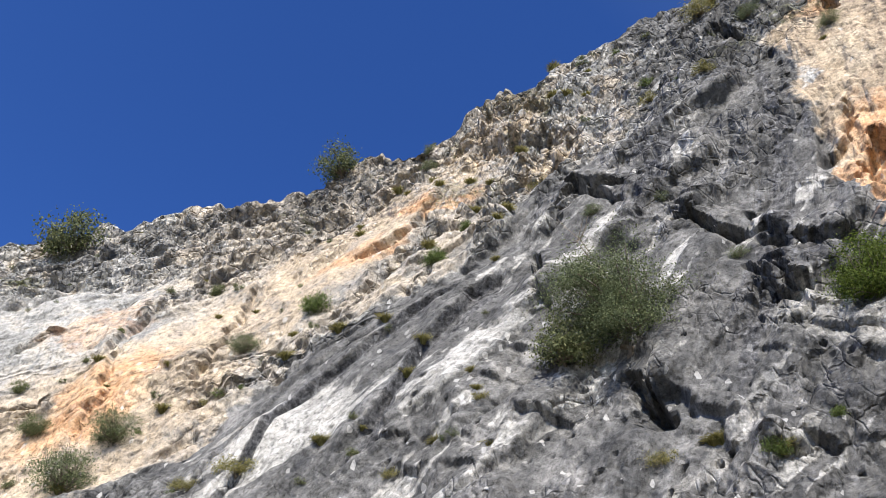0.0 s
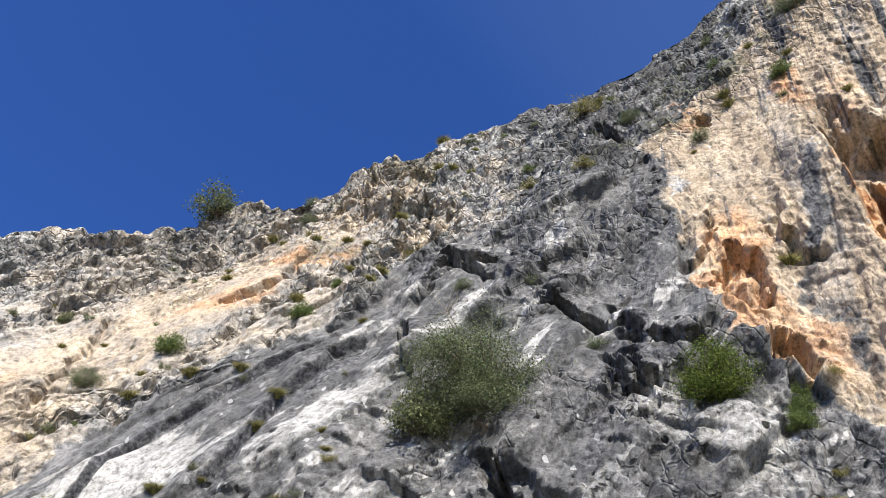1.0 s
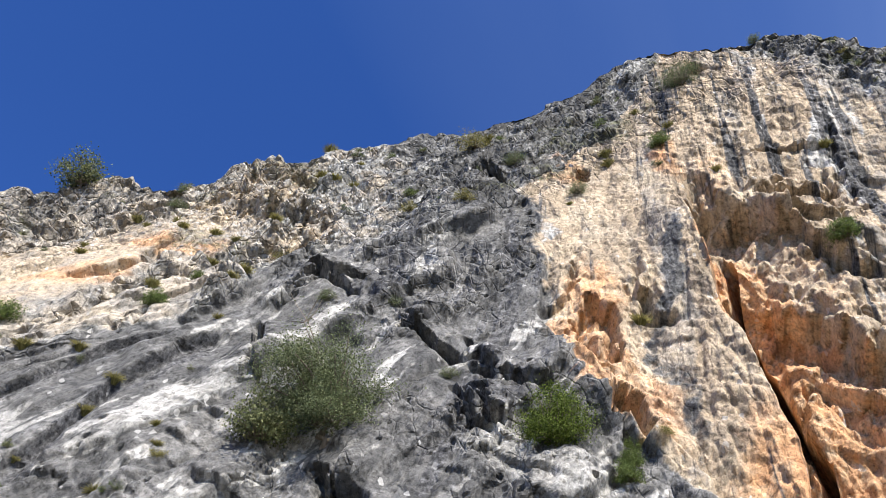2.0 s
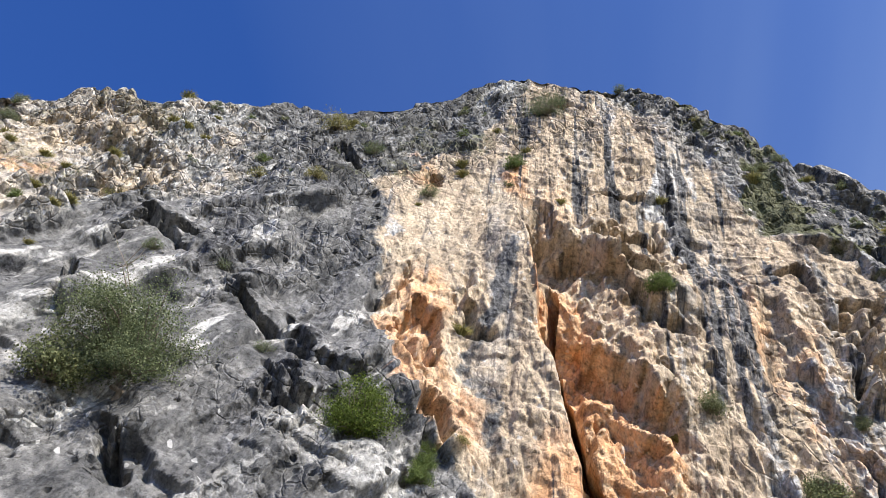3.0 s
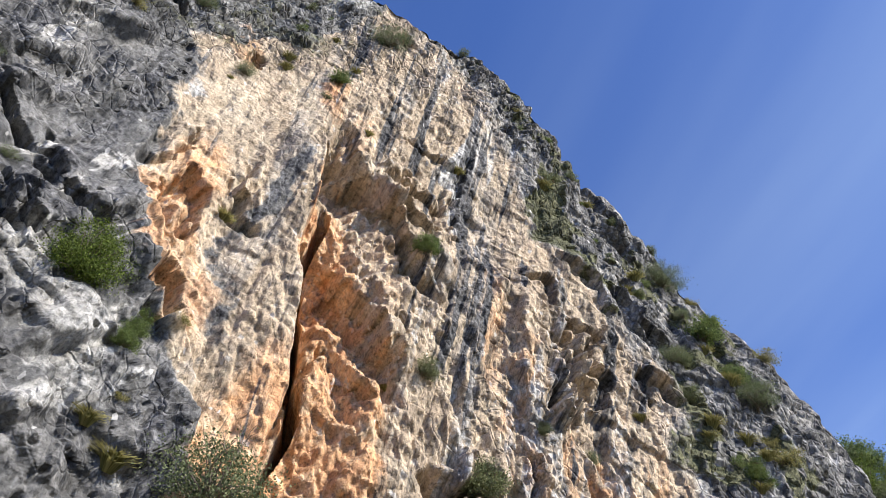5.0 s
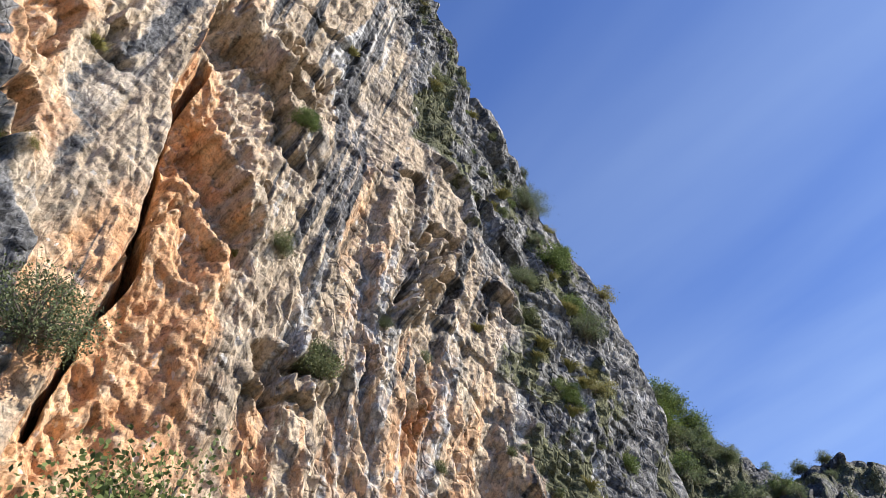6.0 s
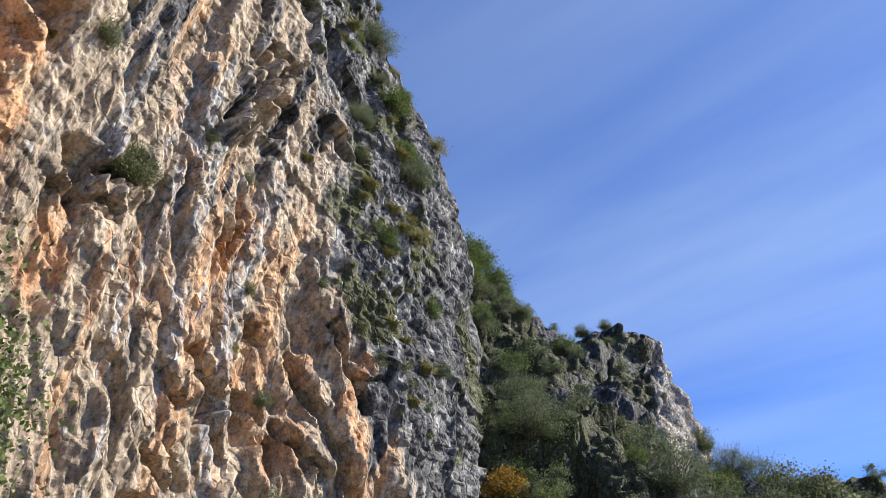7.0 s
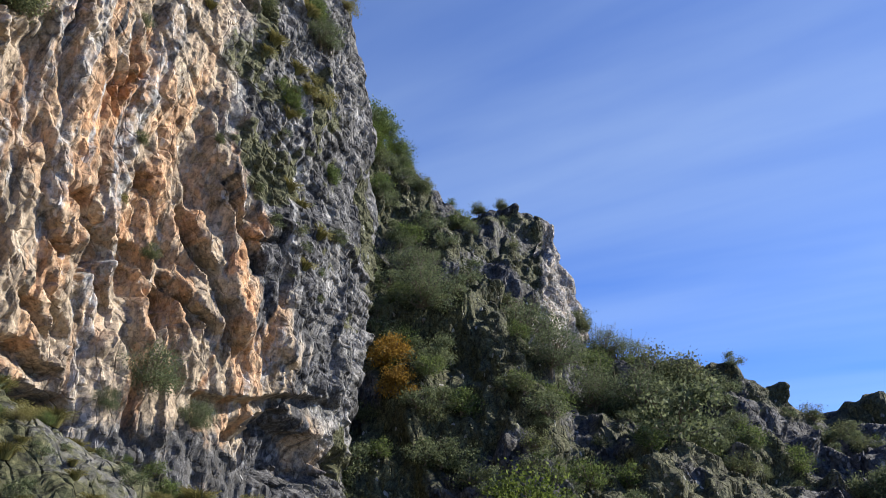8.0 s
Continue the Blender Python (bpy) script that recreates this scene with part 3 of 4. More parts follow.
def zones(b, h, p):
    """How much each stain and the painted shade cover the face, and which kind of break the rock has there."""
    w1, w2, w3 = fractal(p * 0.22, 3, 5, 0.6), fractal(p * 0.22, 9, 5, 0.6), fractal(p * 0.7, 13, 4, 0.6)
    bb, hh = b + 1.5 * w1, h + 1.3 * w2
    fall = 0.58 * (b - 0.23 * np.maximum(h - 22, 0))
    fall = fall - 0.58 * (line(h, GROOVE) + 48) * np.clip((-16 - b) / 46, 0, 1)
    flow = np.stack([fall * 1.3, 0 * h, h * 0.06], 1)
    run = fractal(flow, 15, 4, 0.6)
    wide_run = fractal(flow * 0.4, 17, 3, 0.5)
    right_of = lambda pairs, soft: smooth(bb - line(hh, pairs), -soft, soft)
    wall = right_of(BUTTRESS, 0.7) * (1 - right_of(FLANK, 2.0))
    flank_zone = right_of(FLANK, 2.0)
    ramp_zone = right_of(RAMP, 1.2) * (1 - right_of(BUTTRESS, 0.7))
    rough_left = 1 - right_of(RAMP, 1.2)
    upper = smooth(hh - np.interp(b, (-60, -40, -20, 0), (44, 43, 46, 54)), -2.0, 2.5)
    recess = right_of(CRACK, 0.4) * (1 - right_of(RECESS, 0.8)) * (1 - smooth(hh, 41, 46))
    pillar = right_of(BUTTRESS, 0.7) * (1 - right_of(CRACK, 0.4))
    tan_band = np.maximum(blob(bb, hh, -68, 40.5, 8.5, 11.5, 1.15, 0.4), blob(bb, hh, -58, 46.5, 8, 3, 1.6, 0.4))
    bare = blob(bb, hh, -80.6, 30.7, 4.2, 6, 0.6, 0.4)
    low_tan = blob(bb, hh, -80, 29, 10, 9, 0.6, 0.5)
    ochre = 0.9 * right_of(CRACK, 0.4) * (1 - smooth(bb - line(hh, ((8, 6), (18, 9), (22, 10), (26, 10), (30, 8.5), (34, 6), (38, 3.8), (42, 2.0))), -0.8, 0.8)) * (1 - smooth(hh, 39, 43)) + 0.3 * recess
    for at, height, wide, tall, tilt, much in ((-11.5, 34.5, 3.2, 3.6, -0.2, 0.75), (-13.5, 31, 2.2, 4, -0.6, 0.7), (-9.5, 30, 2.5, 4, -0.5, 0.6), (-3, 20, 3.2, 6, 0.4, 0.85),
                                           (-10, 51.5, 2.2, 2.2, 0, 0.7), (1.5, 50, 1.6, 3, 0, 0.75), (5, 46, 2, 3, 0, 0.4), (15, 18.5, 1.6, 2.6, 0, 0.8), (19, 33, 1.3, 5, 0.25, 0.55),
                                           (26.5, 21, 0.9, 4, 0, 0.9), (37.4, 16.0, 0.8, 4, 0, 0.9), (24, 19, 1.5, 4, 0, 0.5), (38.5, 23, 0.6, 2.5, 0, 0.6), (33, 20, 0.8, 3, 0, 0.5),
                                           (5, 15, 7, 6, 0.2, 0.8), (29, 24, 1.0, 3, 0, 0.6), (31, 18, 0.8, 4, 0, 0.7), (35.5, 22, 0.7, 4, 0, 0.6), (22, 22, 1.2, 4, 0, 0.6), (28, 13.5, 1.0, 3, 0, 0.7), (20.5, 28, 0.9, 4, 0.2, 0.6), (-57, 45.5, 4.5, 1.4, 1.6, 0.8), (-63, 41.5, 4, 1.4, 1.8, 0.6), (-80.6, 30.7, 3.0, 4.5, 0.6, 0.7), (-83, 38.5, 3.0, 2.4, 0.8, 0.45)):
        ochre = np.maximum(ochre, much * blob(bb, hh, at, height, wide, tall, tilt))
    rust = smooth(fractal(flow * 0.9 + 31.0, 23, 4, 0.6), 0.05, 0.5) * smooth(b, 9, 15) * (1 - smooth(h, 24, 36)) * wall
    ochre = np.maximum(ochre, 0.6 * rust)
    buff = np.maximum(wall, 0.68 * np.maximum(tan_band, low_tan))
    buff = np.maximum(buff, 0.5 * upper * smooth(w1 + w3 * 0.5, -0.1, 0.5) * (1 - flank_zone))
    buff = np.maximum(buff, 0.28 * rough_left + 0.2 * rough_left * smooth(b, -84, -74))
    buff = buff * (1 - 0.4 * wall * smooth(wide_run + 0.5 * w1, 0.0, 0.6) * (1 - 0.6 * smooth(b, 10, 18) * (1 - smooth(h, 22, 34))))
    grained = fractal(np.stack([(0.45 * b + 0.64 * h) / 7, 0 * h, (0.77 * h - 0.38 * b) / 1.3], 1), 27, 4, 0.65)
    buff = np.maximum(buff, np.maximum(0.75 * blob(bb, hh, -50, 53, 8, 6, 0.5), 0.85 * blob(bb, hh, -43, 46.5, 5, 2.6)) * (1 - wall))
    banded = smooth(fractal(np.stack([(0.35 * b + 0.77 * h) / 9, 0 * h, (0.64 * h - 0.45 * b) / 2.2], 1), 29, 4, 0.6), -0.25, 0.3)
    # water streaks
    black = 0.0
    for at, height, wide, tall, tilt, much in ((12, 45.5, 5.5, 6, 0, 0.75), (5.5, 58, 4, 4, 0, 0.7), (17, 55, 3, 5, 0.2, 0.5), (24.5, 38, 1.6, 4, 0.1, 1.0), (25, 29, 1.2, 6, 0, 0.9),
                                           (-2.6, 36.8, 1.4, 5, 0.6, 0.6), (-13.5, 38.0, 2.4, 1.8, 0.5, 0.9), (-13, 45, 2, 4, 0, 0.6), (27, 44, 3, 6, -0.6, 0.7), (29, 33, 2, 7, 0, 0.6),
                                           (20, 40, 1.2, 10, 0.1, 0.4), (33, 15, 4, 4, 0, 0.45), (40.5, 20, 2.5, 9, 0, 0.85), (36, 24, 3, 6, 0, 0.6), (10, 37, 2.5, 4, 0, 0.5), (43, 14, 3, 9, 0, 0.8)):
        black = np.maximum(black, much * blob(bb, hh, at, height, wide, tall, tilt, 0.7))
    streak_and_shade = np.clip(black * smooth(run + 0.5 * wide_run, -0.25, 0.3), 0, 1)
    streak_and_shade = np.maximum(streak_and_shade, 0.66 * wall * (1 - 0.6 * recess) * (1 - 0.5 * smooth(b, 10, 18) * (1 - smooth(h, 22, 34))) * smooth(run + 0.6 * wide_run, 0.22, 0.7) * smooth(b, -12, 4))
    streak_and_shade = np.maximum(streak_and_shade, 0.5 * flank_zone * smooth(run, 0.1, 0.6))
    streak_and_shade = np.maximum(streak_and_shade, 0.6 * ramp_zone * (1 - 0.6 * upper) * smooth(b, -50, -36) * smooth(run * 0.6 + wide_run + 0.3 * w1, 0.1, 0.55))
    lime = smooth(fractal(flow * 1.3, 19, 3), 0.25, 0.6)
    pale = np.maximum(0.8 * blob(bb, hh, 18, 45.5, 1.0, 6.5, 0.25, 0.4), 0.75 * lime * np.maximum(blob(bb, hh, 39.5, 20, 2.5, 8), blob(bb, hh, 16, 46, 6, 8)))
    pale = np.maximum(pale, 0.45 * blob(bb - line(hh, ((20, -66), (24.4, -61.2), (26.5, -59), (28.6, -55.2), (29, -50.7), (30, -46))), 0 * hh, 0, 0, 1.7, 50, 0, 0.5) * smooth(h, 17, 19) * (1 - smooth(h, 26.5, 30)))
    pale = np.maximum(pale, 0.55 * blob(bb, hh, -14.0, 42.5, 1.0, 2.0, -0.3) + 0.5 * lime * wall * smooth(b, 6, 14))
    pale = np.maximum(pale, 0.22 * rough_left * smooth(w2, -0.5, 0.3))
    pale = np.clip(np.maximum(pale, 0.42 * ramp_zone * smooth(0.5 * w3 - 0.3 * w1 - 0.8 * grained, 0.1, 0.6)), 0, 1)
    crust_and_shade = ramp_zone * smooth(w1 * 0.45 + 0.9 * grained + 0.5 + 0.15 * smooth(b, -50, -40), -0.35, 0.45) * (1 - 0.85 * upper * (1 - smooth(b, -38, -26))) * (1 + 0.2 * smooth(b, -48, -40))
    for at, height, wide, tall, tilt, much in ((-28.5, 26.5, 4, 4, 0, 1.2), (-21, 43, 6.5, 8, 0, 1.2), (-48, 26, 5, 3, 0.8, 0.85), (-43, 20, 6, 4, 0, 0.8), (-30, 20, 8, 3, 0, 0.8), (-36, 40, 6, 3, 0, 0.8), (-62, 31.5, 6, 0.9, 1.3, 0.9), (-36, 23, 6, 4, 0, 0.8), (-52, 31.5, 3, 1.6, 1.5, 0.95), (-20, 22, 7, 6, 0, 0.5), (-21, 53, 9, 5, 0, 1.0), (-8, 59, 8, 5, 0.8, 0.9)):
        crust_and_shade = np.maximum(crust_and_shade, much * blob(bb, hh, at, height, wide, tall, tilt))
    # shade under the steps across the ramp, painted in as dark bands
    for path, wide, much in ((TRENCH, 0.9, 1.0), (GUTTER, 2.0, 0.95), (LIP, 0.5, 0.7)):
        q = np.asarray(path, float)
        off = h + 0.25 * w1 - np.interp(b, q[:, 0], q[:, 1])
        shade_band = smooth(off, -wide - 0.3, -wide + 0.2) * (1 - smooth(off, -0.1, 0.3)) * smooth(b, q[0, 0] - 2, q[0, 0] + 2) * (1 - smooth(b, q[-1, 0] - 2, q[-1, 0] + 2))
        crust_and_shade = np.maximum(crust_and_shade, much * shade_band)
        streak_and_shade = np.maximum(streak_and_shade, 0.72 * much * shade_band)
    pale = np.maximum(pale, 0.4 * upper * (1 - smooth(b, -40, -30)) * smooth(b, -66, -56))
    crust_and_shade = np.maximum(crust_and_shade, np.maximum(0.85 * blob(bb, hh, -2.6, 36.8, 1.5, 5.0, 0.6, 0.4), 0.6 * blob(bb, hh, -5.5, 29, 0.9, 5, 0.1)) * pillar)
    pale_gap = blob(bb, hh, -22, 25.5, 3.5, 2.2) + 0.6 * blob(bb, hh, -16, 25, 5, 4) + blob(bb, hh, -14, 20.5, 5, 4) + blob(bb, hh, -41, 32, 3, 3)
    low_dark = smooth(b, 16, 24) * (1 - smooth(hh, 11, 24)) * smooth(run + 0.4 * w1, -0.4, 0.3)
    grey_top = rough_left * (0.4 + 1.6 * banded) * smooth(hh - np.interp(b, (-95, -80, -70, -60), (42, 44, 48, 54)), -2, 2)
    # the last term darkens the foot of the face, fading out at height 10
    patina_and_shade = np.clip(1.0 * crust_and_shade * (1 - 0.45 * pale_gap) * (1 - 0.25 * blob(bb, hh, -22, 22, 10, 6)) + 0.58 * flank_zone + 0.2 * grey_top + 0.16 * rough_left + 0.08 * low_dark + 0.8 * (1 - smooth(h, 7.0, 10.0)), 0, 1) * (1 - 0.7 * pale)
    lichen = np.clip(0.95 * flank_zone * smooth(w2 + 0.5 * w3, 0.0, 0.6) + 0.45 * upper * smooth(w2 - 0.3 * w3, 0.25, 0.7) + 0.3 * rough_left * smooth(w3, 0.4, 0.8), 0, 1)
    masks = {"buff": buff, "ochre": np.clip(ochre, 0, 1), "pale": pale, "streak_and_shade": np.clip(streak_and_shade, 0, 1), "patina_and_shade": patina_and_shade, "lichen": lichen, "runs": np.clip((wall * smooth(b, -10, 6) + flank_zone) * (1 - 0.7 * recess) * (1 - 0.4 * smooth(b, 10, 18) * (1 - smooth(h, 22, 34))) + 0.5 * ramp_zone * (1 - upper), 0, 1), "fall": fall, "chip": np.clip((0.95 * (rough_left * (0.3 + 0.7 * banded) + upper) + 0.75 * ramp_zone * (0.25 + 0.75 * smooth(w1 + 0.3 * w3 - 0.6 * grained, -0.3, 0.5)) + (0.42 + 0.25 * smooth(b, 8, 18) * (1 - smooth(h, 28, 38))) * wall + 0.75 * flank_zone) * (1 - 0.8 * blob(bb, hh, -59, 28.5, 9, 4.5, 1.5)) * (1 - 0.55 * np.maximum(tan_band, bare)), 0.12, 1)}
    rough = {"wall": wall, "flank": flank_zone, "slab": ramp_zone * (1 - upper), "broken": np.clip(rough_left * (0.3 + 0.7 * banded) + upper * (1 - wall) * (0.5 + 0.5 * (1 - smooth(b, -44, -34))), 0, 1) * (1 - 0.75 * np.maximum(tan_band, bare)), "recess": recess, "pillar": pillar, "upper": upper * (1 - rough_left), "bb": bb, "hh": hh}
    return masks, rough


def relief(b, h, p, rough):
    """How far the rock stands out from the even face, in metres."""
    bb, hh = rough["bb"], rough["hh"]
    along = b * 0.55
    deep = np.hypot(p[:, 0], p[:, 1])
    warp = fractal(p * 0.3, 31, 3)

    def blocks(long, tall, lean, seed):
        """Jointed blocks of a length and a height, the joints leaning by some degrees."""
        c, s_ = math.cos(radians(lean)), math.sin(radians(lean))
        q = np.stack([(along * c + h * s_) / long, deep / long, (h * c - along * s_) / tall], 1) + 0.10 * warp[:, None]
        return cells(q, seed)

    d = 0.8 * fractal(p * 0.09, 21, 3)
    chip, _, _ = blocks(0.5, 0.36, 35, 45)
    bit, _, heart = blocks(1.1, 0.7, 20, 46)
    # broken, shattered slopes: slabs that rise along the strata
    w = rough["broken"]
    high = rough["upper"]
    big, _, _ = blocks(5.0, 2.4, 48, 41)
    mid, _, _ = blocks(2.0, 0.95, 52, 43)
    shard, _, _ = blocks(1.0, 0.42, 46, 44)
    d += w * (1.3 * big + 0.95 * mid + (0.5 - 0.1 * high) * shard + 0.2 * bit + 0.14 * chip)
    # the smooth buttress: long slanting plates, knobbly and pitted
    w = rough["slab"]
    plate, bowl, _ = blocks(8.0, 2.8, 40, 47)
    chipped, _, _ = blocks(2.4, 1.2, -25, 49)
    calm = 0.25 + 0.75 * smooth(fractal(p * 0.16, 65, 3), -0.2, 0.35)
    bare = blob(bb, hh, -59, 29.5, 11, 5.5, 1.5)
    calm = calm * (1 - 0.85 * bare)
    pits = (1 - smooth(heart, 0.10, 0.22)) * (bit > 0.12)
    d += w * (1 - 0.6 * bare) * (1.1 * plate - 0.15 * bowl)
    d += w * (calm * (0.55 * chipped + 0.16 * bit + 0.06 * chip) - 0.5 * pits * (0.25 + 0.75 * calm))
    gutter = fractal(np.stack([0.55 * (b - 0.5 * h) * 0.7, 0 * h, h * 0.03], 1), 68, 3, 0.5)
    d += 0.35 * w * gutter * blob(bb, hh, -12, 20, 8, 5)
    # the steep wall: strata, flakes and flutes
    w = np.maximum(rough["wall"], rough["flank"])
    low = (1 - smooth(hh, 20, 34)) * smooth(b, 8, 20) * (1 - 0.75 * rough["flank"])
    flake, _, _ = blocks(2.0, 8.0, -8, 53)
    scale, _, _ = blocks(0.85, 4.0, 10, 55)
    strata, _, _ = blocks(4.5, 1.0, -28, 56)
    flute = fractal(np.stack([along * 0.9 - h * 0.2, deep * 0.9, h * 0.10], 1), 57, 4, 0.6)
    thin = (h + 0.30 * b + 0.5 * warp) / 0.75
    bed = np.mod(thin, 1.0)
    bed = np.minimum(bed, 4 * (1 - bed)) - 0.4
    holds = smooth(value_noise(np.stack([along * 0.35, deep * 0.1, np.floor(thin) * 3.7], 1), 58), 0.0, 0.4)
    drip, _, middle = blocks(1.5, 4.2, -8, 60)
    calmer = (1 - 0.5 * smooth(hh, 34, 42) * (1 - rough["flank"])) * (1 - 0.4 * rough["pillar"])
    blade, _, _ = blocks(1.3, 5.0, 17, 69)
    split, _, _ = blocks(2.4, 0.9, -38, 71)
    sliver, _, _ = blocks(0.9, 2.4, 24, 72)
    lines = ridges(np.stack([(along - 0.2 * h) * 1.7 + 0.2 * warp, deep * 0.5, h * 0.13], 1), 70, 3)
    fins = ridges(np.stack([along * 0.7 + h * 0.2 + 0.15 * warp, deep * 0.3, h * 0.05], 1), 64, 3)
    d += w * calmer * ((0.7 + 0.2 * low) * flake + (0.4 + 0.15 * low) * scale + (0.35 - 0.2 * low) * strata + 0.05 * flute + (0.04 + 0.15 * low) * fins + (0.26 - 0.1 * low) * split + 0.2 * sliver + 0.4 * low * blade + 0.07 * bit + (0.07 + 0.08 * rough["flank"]) * chip + 0.07 * lines)
    d += w * (0.07 * bed * holds * (1 - low) - low * 0.5 * (1 - smooth(middle, 0.12, 0.3)) * (drip > 0.2))
    # ledges across the dark streaked band
    shelf = blob(bb, hh, 12, 45, 7, 8)
    step = np.mod(hh * 0.6 + 0.25 * warp, 1.0)
    d += 0.5 * shelf * (np.minimum(step, 5 * (1 - step)) - 0.4)
    # great crack: the pillar stands proud on one side, the recess is sunk on the other
    from_crack = b - line(h, CRACK) + 0.35 * warp
    inside = np.clip(from_crack / np.maximum(line(h, RECESS) - line(h, CRACK), 1.0), 0, 1)
    reach = smooth(h, 10, 18) * (1 - smooth(h - np.interp(b, (1, 4, 8, 10.5, 12), (44, 42.5, 40.5, 37.5, 30)) + 0.5 * warp, -0.5, 0.5))
    d -= 2.0 * reach * smooth(from_crack, -0.15, 0.25) * (1 - inside) ** 0.8
    d += 1.1 * reach * smooth(from_crack, -9, -0.6) * (1 - smooth(from_crack, -0.4, 0.0))
    slot = smooth(h, 15, 18) * (1 - smooth(h, 35, 40))
    wide = 0.45 + 0.35 * fractal(np.stack([0 * h, 0 * h, h * 0.35], 1), 62, 2)
    dig = 5.0 * slot * smooth(from_crack, 1.0, 1.15) * (1 - smooth(from_crack, 1.3 + wide, 1.45 + wide))
    wedge, _, _ = blocks(3.6, 5.0, 20, 59)
    d += rough["recess"] * (1.2 * wedge + 0.4 * mid)
    # the buttress stands in front of the wall
    past = b - line(h, BUTTRESS) + 0.4 * warp
    d += 0.5 * smooth(past, -6, -0.5) * (1 - smooth(past, -0.3, 0.4)) * (1 - smooth(h, 36, 50)) * smooth(h, 14, 22)
    # the groove down the ramp and a second one beside it
    for path, step, wide in ((TRENCH, 0.32, 0.4), (GUTTER, 0.45, 1.0), (LIP, 0.2, 0.2)):
        q = np.asarray(path, float)
        off = h - np.interp(b, q[:, 0], q[:, 1]) + 0.12 * warp
        run = smooth(b, q[0, 0] - 2, q[0, 0] + 2) * (1 - smooth(b, q[-1, 0] - 2, q[-1, 0] + 2))
        d += run * step * (smooth(off, -0.25, 0.12) * (1 - smooth(off, 0.5, 4.0)) - 0.7 * smooth(off, -wide - 0.4, -wide) * (1 - smooth(off, -0.3, 0.1)))
    for edges in (SLOPE_EDGES, BUTTRESS_EDGES, HEAD_EDGES, RECESS_EDGES, WALL_EDGES, STRATA_EDGES, FLUTE_EDGES):
        for edge in edges:
            d += broken_edge(b, h, deep, 0.2 * warp + 0.5 * bit, *edge)
    for edges in (TUFA_EDGES, DRIP_EDGES, FOOT_EDGES):
        for rise, sink, reach_out, hollow, path in edges:
            d += broken_edge(b, h, deep, 0.15 * warp + 0.2 * bit, 0.4 * rise, 0.95 * sink, reach_out, hollow, path)
    # hollows and small caves; the one at bearing -36.2 stands in for the olive's shadow
    for at, height, wide, tall, depth in ((25.1, 29.3, 0.8, 1.0, 1.2), (30, 15, 0.7, 1.3, 1.5), (32.3, 13.3, 0.6, 1.2, 1.5), (27.3, 14.6, 0.6, 1.1, 1.4),
                                         (26, 7.3, 2.0, 1.0, 1.6), (41.8, 8.6, 2.8, 1.5, 2.2), (-36.2, 22.6, 2.3, 1.0, 0.7),
                                         (15, 21.8, 1.6, 1.5, 1.3), (-24.5, 33.5, 0.5, 0.4, 0.7), (11, 61.3, 1.6, 1.0, 1.2), (-8, 50.8, 1.2, 0.7, 0.9), (3.5, 44, 1.4, 2.2, 1.2)):
        d -= depth * blob(b + 0.8 * warp + 0.5 * bit, h + 0.5 * warp - 0.5 * bit, at, height, wide, tall, 0, 0.35)
    d += 0.06 * fractal(p * 1.1, 61, 3, 0.6)
    return d, dig


def broken_edge(b, h, deep, ragged, rise, sink, reach, hollow, path):
    """An edge where the rock breaks off along a path of (bearing, height): proud on the side to the left of the way along it, hollow on the other."""
    q = np.asarray(path, float)
    sink, hollow = 0.54 * sink, 0.7 * hollow
    margin = 2.5 * max(reach, hollow)
    if b.max() < q[:, 0].min() - margin or b.min() > q[:, 0].max() + margin:
        return 0.0
    metre = 0.01745 * deep
    nearest = np.full(len(b), 99.0)
    side, end = np.zeros(len(b)), np.zeros(len(b))
    closed = np.allclose(q[0], q[-1])
    for k in range(len(q) - 1):
        ux, uy = (b - q[k, 0]) * metre, h - q[k, 1]
        vx, vy = (q[k + 1, 0] - q[k, 0]) * metre, q[k + 1, 1] - q[k, 1]
        size = vx * vx + vy * vy + 1e-6
        t = np.clip((ux * vx + uy * vy) / size, 0, 1)
        gap = np.hypot(ux - t * vx, uy - t * vy)
        near = gap < nearest
        side = np.where(near, np.sign(vx * uy - vy * ux), side)
        end = np.where(near, (k + t) / (len(q) - 1), end)
        nearest = np.where(near, gap, nearest)
    s = nearest * side + ragged
    fade = 1.0 if closed else smooth(end, -0.02, 0.18) * (1 - smooth(end, 0.82, 1.02))
    proud = rise * smooth(s, -0.10, 0.12) * (1 - smooth(s, 0.25 * reach, reach))
    sunk = sink * smooth(-s, -0.05, 0.18) * (1 - smooth(-s, 0.1 * hollow, hollow))
    return fade * (proud - sunk)


def sheet(name, grid, attributes, material):
    """A mesh from a grid of points (cols, rows, 3)."""
    c, r = grid.shape[:2]
    i = (np.arange(c - 1)[:, None] * r + np.arange(r - 1)[None]).reshape(-1)
    quads = np.stack([i, i + r, i + r + 1, i + 1], 1).astype(np.int32)
    me = bpy.data.meshes.new(name)
    me.vertices.add(c * r)
    me.vertices.foreach_set("co", grid.reshape(-1).astype(np.float32))
    me.loops.add(quads.size)
    me.loops.foreach_set("vertex_index", quads.reshape(-1))
    me.polygons.add(len(quads))
    me.polygons.foreach_set("loop_start", np.arange(0, quads.size, 4, dtype=np.int32))
    me.polygons.foreach_set("use_smooth", np.zeros(len(quads), dtype=bool))
    me.update(calc_edges=True)
    for key, value in attributes.items():
        me.attributes.new(key, "FLOAT", "POINT").data.foreach_set("value", value.astype(np.float32))
    me.materials.append(material)
    return new(name, me)


# ---- the crag ----
face, stains, face_bearing = crag()
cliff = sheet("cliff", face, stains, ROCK)
